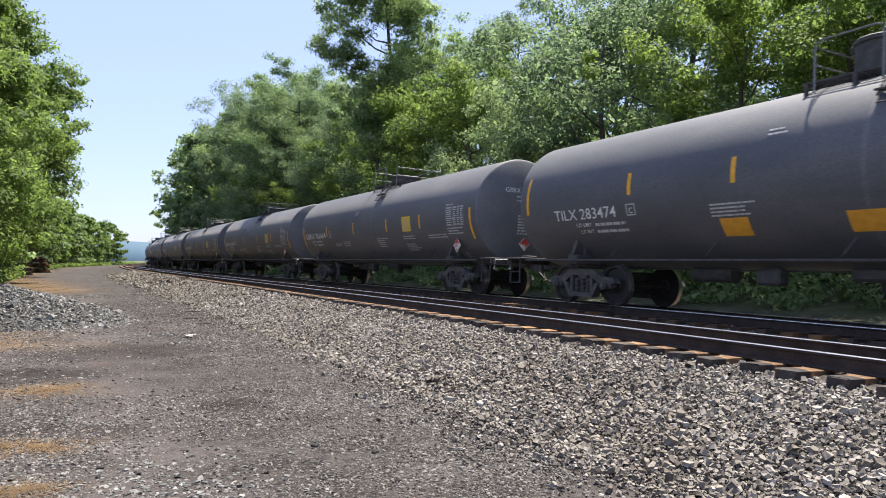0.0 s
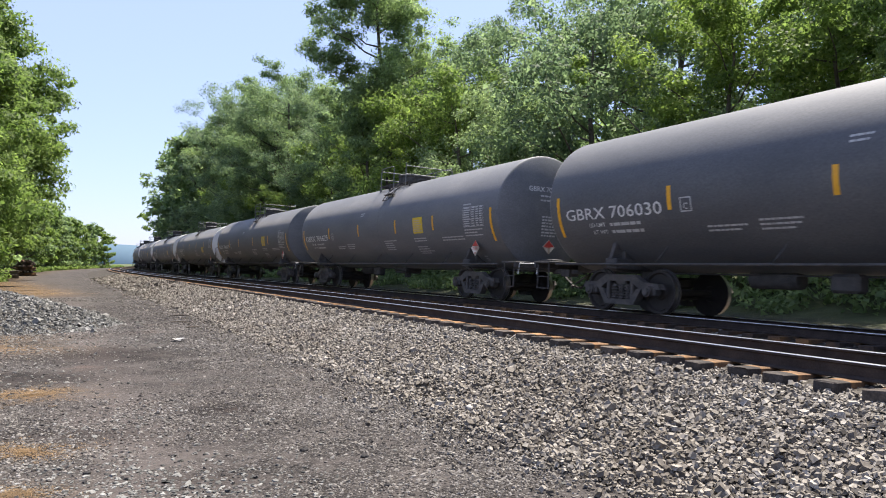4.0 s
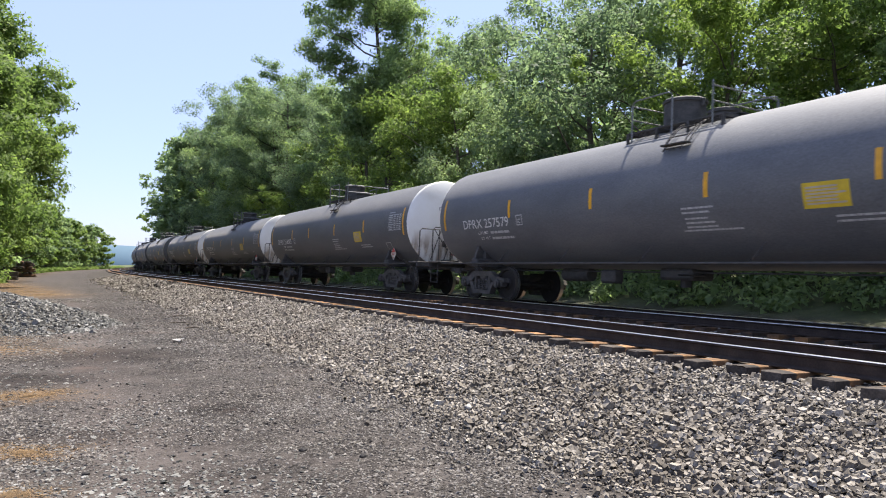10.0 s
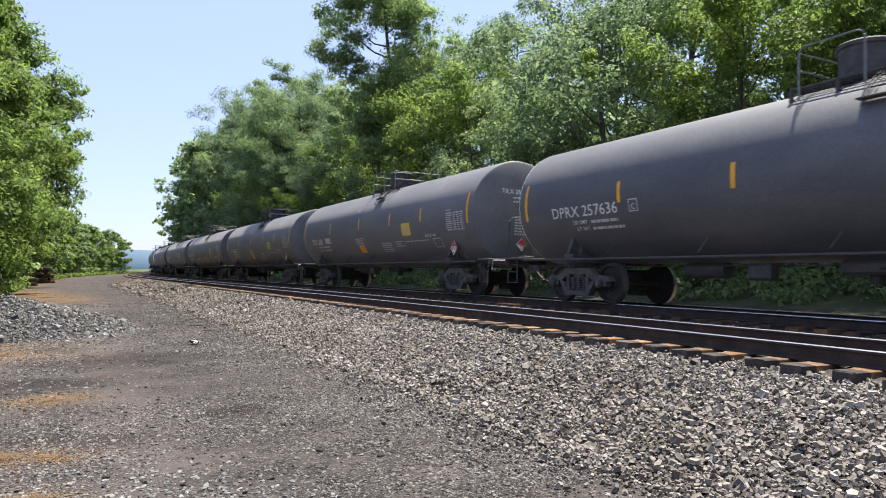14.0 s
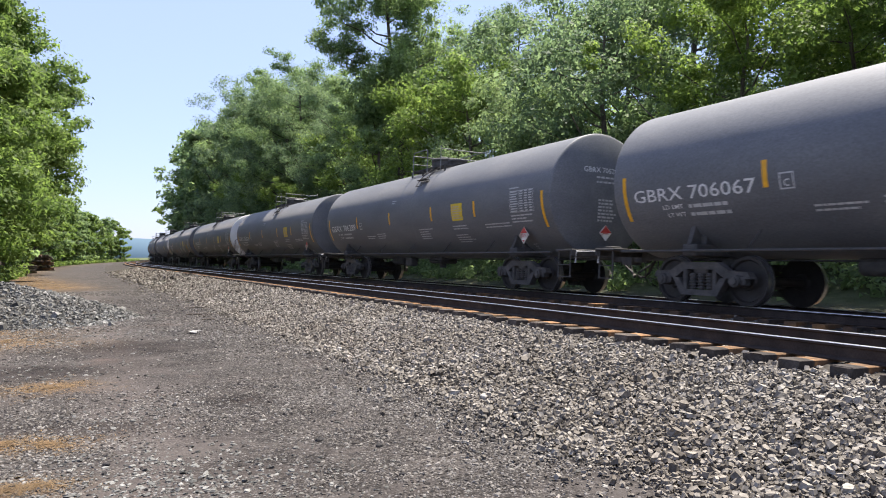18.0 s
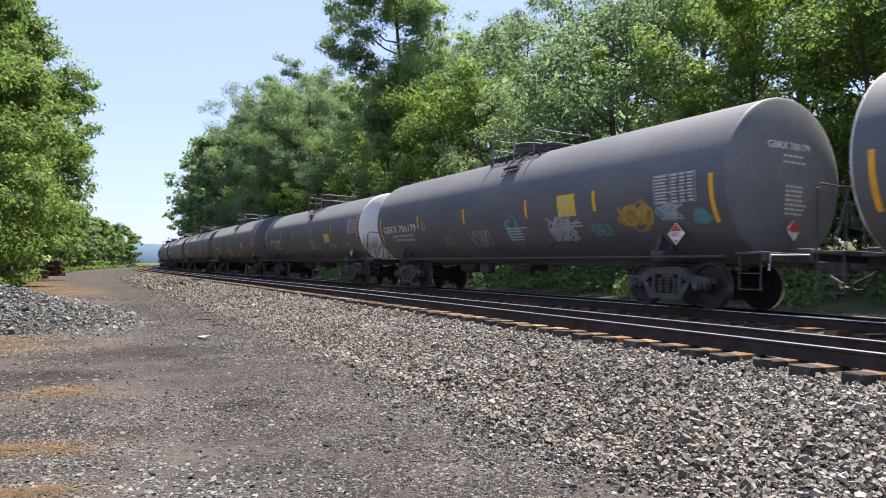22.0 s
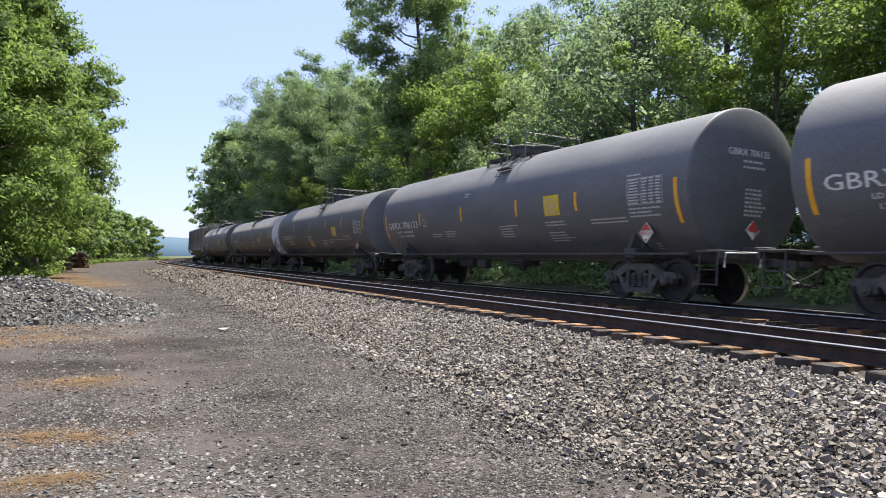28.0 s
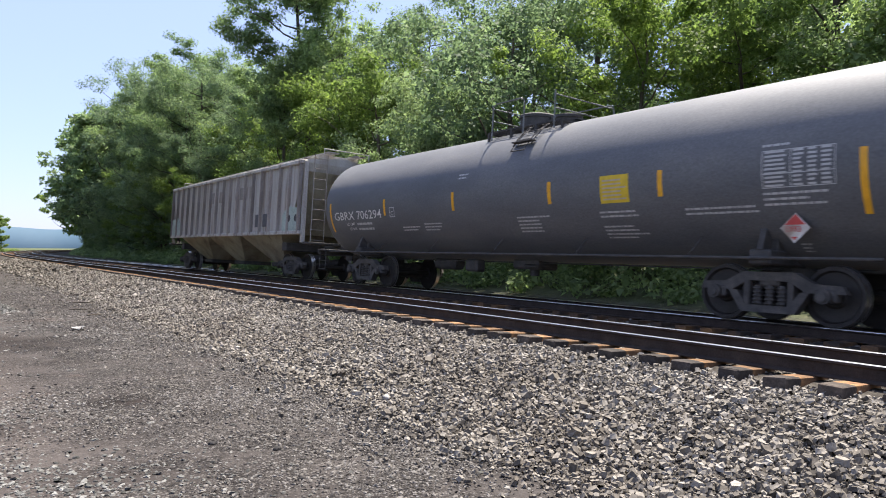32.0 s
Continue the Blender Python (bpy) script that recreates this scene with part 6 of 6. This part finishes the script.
    sign = part("end_diamond", kit["head_sign"][0], car, "red and white hazard diamond")
    part("red_field", kit["head_sign"][1], sign)
    part("sign_number", kit["head_sign"][2], sign)
    part("small_lettering", kit["head_rows"], car)["kind"] = "stuff"
    if number != "706179":
        part("small_lettering", kit["load_rows"], car)["kind"] = "stuff"
    for me in kit["small"][:2] if number == "706179" else kit["small"]:
        part("small_lettering", me, car, "rows of small white stencilling")["kind"] = "stuff"
    if kit["frame_box"]:
        part("stencil_box", kit["frame_box"], car)
    start, size, stretch = {"GBRX": (7.84, 0.36, 1.40), "DPRX": (7.0, 0.36, 1.12), "TILX": (7.0, 0.35, 1.16)}[mark]
    base = {"G": -0.50, "D": -0.44, "T": -0.56}[kind]
    title = mark + " " + number
    part("lettering", side_letters(title, start, base, size, LETTER, stretch), car, "large white reporting mark")
    if len(number) < 6:
        a = start - size * stretch * (3.0 + 0.58 * len(number))
        part("worn_lettering", bm_mesh("worn_lettering", side_patch(bmesh.new(), a, a - 0.22 * (6 - len(number)), base, base + 0.26), DIM_LETTER), car)
    spot = (0.39, 0.45, 0.17, DARK_LETTER) if ends == "white" else (0.68, 0.56, 0.195, LETTER)
    part("end_lettering", end_letters(title, *spot), car)
    low = {"G": -0.68, "D": -0.62, "T": -0.74}[kind]
    for k, words in enumerate(("LD LMT 192500 LB 87300 KG", "LT WT 93500 LB 42400 KG") if number == "706179" else ("LD LMT", "LT WT")):
        part("load_lettering", side_letters(words, start - 0.75 - 0.08 * k, low - 0.165 * k, 0.125, LETTER, 1.25), car)["kind"] = "stuff"
    if number == "706179":
        for name, mat, u, v, rx, ry, seed in (("graffiti", TEAL, -1.2, -0.75, 0.34, 0.42, 1), ("graffiti", OCHRE, -6.0, -0.65, 0.5, 0.33, 3), ("graffiti", TEAL, -6.9, -0.6, 0.3, 0.2, 4), ("graffiti", TEAL, -7.75, -0.75, 0.22, 0.16, 5)):
            part(name, blob_mesh("graffiti", mat, u, v, rx, ry, seed), car, "sprayed paint blob")
        for seed, w, h, v in ((2, 1.05, 0.42, -0.70), (5, 0.95, 0.55, -0.86), (9, 0.8, 0.36, -0.95)):
            part("graffiti", scribble_mesh(PALE, -2.9, v, w, h, seed, 0.055), car, "pale sprayed loops")
        part("graffiti", scribble_mesh(YELLOW_SPRAY, -5.6, -0.62, 0.9, 0.42, 7, 0.06), car, "yellow sprayed loops")
        part("graffiti", scribble_mesh(PALE, -6.75, -0.6, 0.5, 0.3, 8, 0.04), car, "pale sprayed loops")
        part("graffiti", scribble_mesh(PALE, 1.2, -0.95, 1.1, 0.55, 1), car, "pale sprayed loops")
        part("graffiti", scribble_mesh(OCHRE, 3.0, -0.95, 0.6, 0.35, 4), car, "ochre sprayed loops")
        part("graffiti", scribble_mesh(TEAL, -4.5, -0.9, 0.6, 0.3, 6), car, "teal sprayed loops")
    if number == "257522":
        part("graffiti", scribble_mesh(PALE, 3.6, -0.55, 1.0, 0.3, 2, 0.05), car, "pale sprayed loops")
    add_truck(car, 6.5)
    add_truck(car, -6.5)
    return car


def hopper_car():
    car = tagged(new("hopper_car"), "rust-streaked grey covered hopper car at the train's end", "hopper car")
    L, W, z0, z1 = 8.3, 1.5, 1.62, 4.15
    bm = bmesh.new()
    sec = [(-W, z0), (-W, z1), (-W + 0.12, z1 + 0.12), (0, z1 + 0.30), (W - 0.12, z1 + 0.12), (W, z1), (W, z0)]
    extrude(bm, sec, 2 * (L - 1.0), "X")
    for v in bm.verts:
        if v.co.z > z1 - 0.01:
            v.co.x *= L / (L - 1.0)
    part("body", bm_mesh("body", bm, HOPPER_GREY), car)
    for y in (W + 0.03, -W - 0.03):
        for k in range(19):
            x = -L + 0.15 + (2 * L - 0.3) * k / 18
            part("side_post", POST_M, car, "", pose(x, y, 0))
        part("side_sill", bm_mesh("side_sill", box(bmesh.new(), 0, y, z0 + 0.03, 2 * L, 0.10, 0.14, 0.02), HOPPER_GREY), car)
        part("top_chord", bm_mesh("top_chord", box(bmesh.new(), 0, y, z1 + 0.02, 2 * L, 0.12, 0.14, 0.02), HOPPER_GREY), car)
        for side in (-1, 1):
            part("end_panel", bm_mesh("end_panel", extrude(bmesh.new(), [(side * (L - 1.6), z0), (side * (L - 0.12), z0), (side * (L - 0.12), z0 + 0.9), (side * (L - 1.1), z0 + 1.0), (side * (L - 1.6), z0 + 0.7)], 0.03), MINT), car, "faded mint green patch panel", pose(0, y * 0.99 + (0.01 if y > 0 else -0.01), 0))
        for x in (-5.0, -4.2):
            part("worn_patch", bm_mesh("worn_patch", box(bmesh.new(), x, y - 0.022 if y > 0 else y + 0.022, z0 + 0.55, 0.55, 0.02, 0.5), DIM_PATCH), car, "dark repainted patch")
        # a name too worn to read, as plain bars
        for x in (1.6, 1.05, 0.5, -1.6, -2.15, -2.7, -3.25):
            part("worn_lettering", bm_mesh("worn_lettering", box(bmesh.new(), x, y - 0.022 if y > 0 else y + 0.022, z0 + 1.75, 0.34, 0.02, 0.5), HOPPER_POST), car, "faded dark lettering")
        # black discs: the dark inside of round holes as plain colour
        for x in (-7.9, -7.3):
            part("hole", bm_mesh("hole", rod(bmesh.new(), (x, y, z0 + 0.55), (x, y + (0.02 if y > 0 else -0.02), z0 + 0.55), 0.13, 12), DARK_LETTER), car)
    for x in (-4.4, 0.0, 4.4):
        bm = bmesh.new()
        top = [bm.verts.new((x + sx * 2.15, sy * 1.46, z0)) for sx, sy in ((-1, -1), (1, -1), (1, 1), (-1, 1))]
        low = [bm.verts.new((x + sx * 0.5, sy * 0.55, 0.55)) for sx, sy in ((-1, -1), (1, -1), (1, 1), (-1, 1))]
        bm.faces.new(top), bm.faces.new(low)
        for i in range(4):
            bm.faces.new((top[i], top[(i + 1) % 4], low[(i + 1) % 4], low[i]))
        bay = part("hopper_bay", bm_mesh("hopper_bay", bm, HOPPER_SLOPE), car)
        part("outlet_gate", bm_mesh("outlet_gate", box(bmesh.new(), x, 0, 0.48, 1.2, 1.3, 0.16, 0.02), FRAME_BLACK), bay)
    for side in (-1, 1):
        bm = bmesh.new()
        for a, c in (((side * (L - 1.0), z0), (side * (L - 0.05), z1 - 0.3)),):
            q = [bm.verts.new((a[0], y, a[1])) for y in (-W + 0.02, W - 0.02)] + [bm.verts.new((c[0], y, c[1])) for y in (W - 0.02, -W + 0.02)]
            bm.faces.new(q)
        bmesh.ops.solidify(bm, geom=bm.faces[:], thickness=0.03)
        part("slope_sheet", bm_mesh("slope_sheet", bm, HOPPER_SLOPE), car)
        bm = box(bmesh.new(), side * (L + 0.1), 0, 1.08, 1.6, 0.4, 0.36, 0.02)
        box(bm, side * (L + 0.35), 0, 1.28, 0.5, 2.9, 0.08, 0.01)
        box(bm, side * 6.6, 0, 1.16, 0.4, 2.7, 0.3, 0.02)
        part("end_frame", bm_mesh("end_frame", bm, FRAME_BLACK), car)
        for y in (-1.4, 1.4):
            part("corner_post", bm_mesh("corner_post", box(bmesh.new(), side * (L - 0.05), y, 2.75, 0.14, 0.14, 2.9, 0.01), HOPPER_GREY), car)
        bm = bmesh.new()
        for y in (0.75, 1.25):
            rod(bm, (side * (L + 0.3), y, 1.2), (side * (L + 0.3), y, z1 + 0.3), 0.014, 6)
        for k in range(9):
            rod(bm, (side * (L + 0.3), 0.75, 1.4 + k * 0.36), (side * (L + 0.3), 1.25, 1.4 + k * 0.36), 0.011, 6)
        part("end_ladder", bm_mesh("end_ladder", bm, HOPPER_POST), car)
        part("coupler", COUPLER_M[0 if side > 0 else 1], car)
    bm = bmesh.new()
    for y in (-0.55, 0.55):
        for k in range(3):
            box(bm, 0, y + (k - 1) * 0.16, z1 + 0.42, 2 * L + 0.7, 0.10, 0.03)
    for k in range(14):
        box(bm, -L + 0.4 + k * 1.22, 0, z1 + 0.34, 0.06, 1.6, 0.14)
    for side in (-1, 1):
        pipe(bm, [(side * (L + 0.3), -0.9, z1 + 0.3), (side * (L + 0.3), -0.9, z1 + 0.52), (side * (L + 0.3), 0.9, z1 + 0.52), (side * (L + 0.3), 0.9, z1 + 0.3)], 0.02)
    part("roof_walk", bm_mesh("roof_walk", bm, HOPPER_GREY), car)
    add_truck(car, 6.6)
    add_truck(car, -6.6)
    return car


MINT = worn("faded_mint_paint", [(0.25, 0.30, 0.27), (0.36, 0.43, 0.39), (0.42, 0.48, 0.45)], 2.0, 30, 0.7)
DIM_PATCH = flat("dark_patch_paint", (0.10, 0.10, 0.11), 0.7)
POST_M = bm_mesh("side_post", box(bmesh.new(), 0, 0.02, 2.88, 0.07, 0.13, 2.5, 0.012), HOPPER_POST)

CAR_PITCH, FIRST = 19.059, 6.763
CARS = [(tank_car(*row), FIRST + CAR_PITCH * i, 6.5) for i, row in enumerate(TRAIN)]
CARS.append((hopper_car(), FIRST + CAR_PITCH * 26 + 18.75, 6.6))


# small unevenness of the train's run: seconds, and metres that it lags
LAG_T = [0, 1, 2, 3, 5, 7, 8, 9, 10, 11, 12, 13, 14, 15.5, 17, 18, 19, 20, 21, 22, 23, 24, 25, 27, 29, 30, 31, 32]
LAG = [0, 0, 0.05, 0, 0, -0.14, 0.08, 0.10, -0.06, 0.17, -0.04, -0.05, -0.22, -0.15, -0.2, 0.18, -0.06, 0.14, 0, -0.06, -0.15, 0.10, 0.10, 0.05, 0.04, 0.06, -0.04, 0.08]


def rolled(t):
    """Metres that the train has gone since the start."""
    return 14.6134 * t + 0.02474 * t ** 2 - 0.0001014 * t ** 3 - float(np.interp(t, LAG_T, LAG))


def car_pose(s, half):
    c, z = TRACK_B + 0.75, RAIL_B_Z - CANT * 0.75
    a, b = Vector(line(s + half, c, z)), Vector(line(s - half, c, z))
    x = (a - b).normalized()
    y = Vector((0, 0, 1)).cross(x).normalized()
    m = Matrix((x, y, x.cross(y))).transposed().to_4x4()
    return Matrix.Translation((a + b) / 2) @ m @ Matrix.Rotation(math.atan(CANT), 4, "X")


def motions():
    for car, s0, half in CARS:
        walk(car, [(k * 0.5, car_pose(s0 - rolled(k * 0.5), half)) for k in range(65)])
    # the loose half of the paper lifts and falls
    lift = ((0, 0), (11.0, 2), (11.2, 18), (11.4, 48), (11.7, 80), (12.1, 88), (12.5, 82), (13.0, 62), (13.4, 48), (13.8, 28), (14.4, 4), (15.2, 0), (23.4, 0), (23.8, 20), (24.1, 26), (24.5, 8), (25.0, 0), (32, 0))
    walk(PAPER_FLAP, [(t, pose(0, 0, 0.004, a, 0, 0)) for t, a in lift])
    # the wheels turn alike on every car: one turning action for each axle of a truck
    spin = [(k / 30, -rolled(k / 30) / WHEEL_R) for k in range(961)]
    for first in (0, 1):
        lead = WHEELSETS[first]
        home = lead.matrix_basis.translation.copy()
        walk(lead, [(t, Matrix.Translation(home) @ Matrix.Rotation(a, 4, "Y")) for t, a in spin])
        for w in WHEELSETS[first + 2::2]:
            w.rotation_mode = "QUATERNION"
            keys = w.animation_data_create()
            keys.action = lead.animation_data.action
            keys.action_slot = lead.animation_data.action_slot


motions()
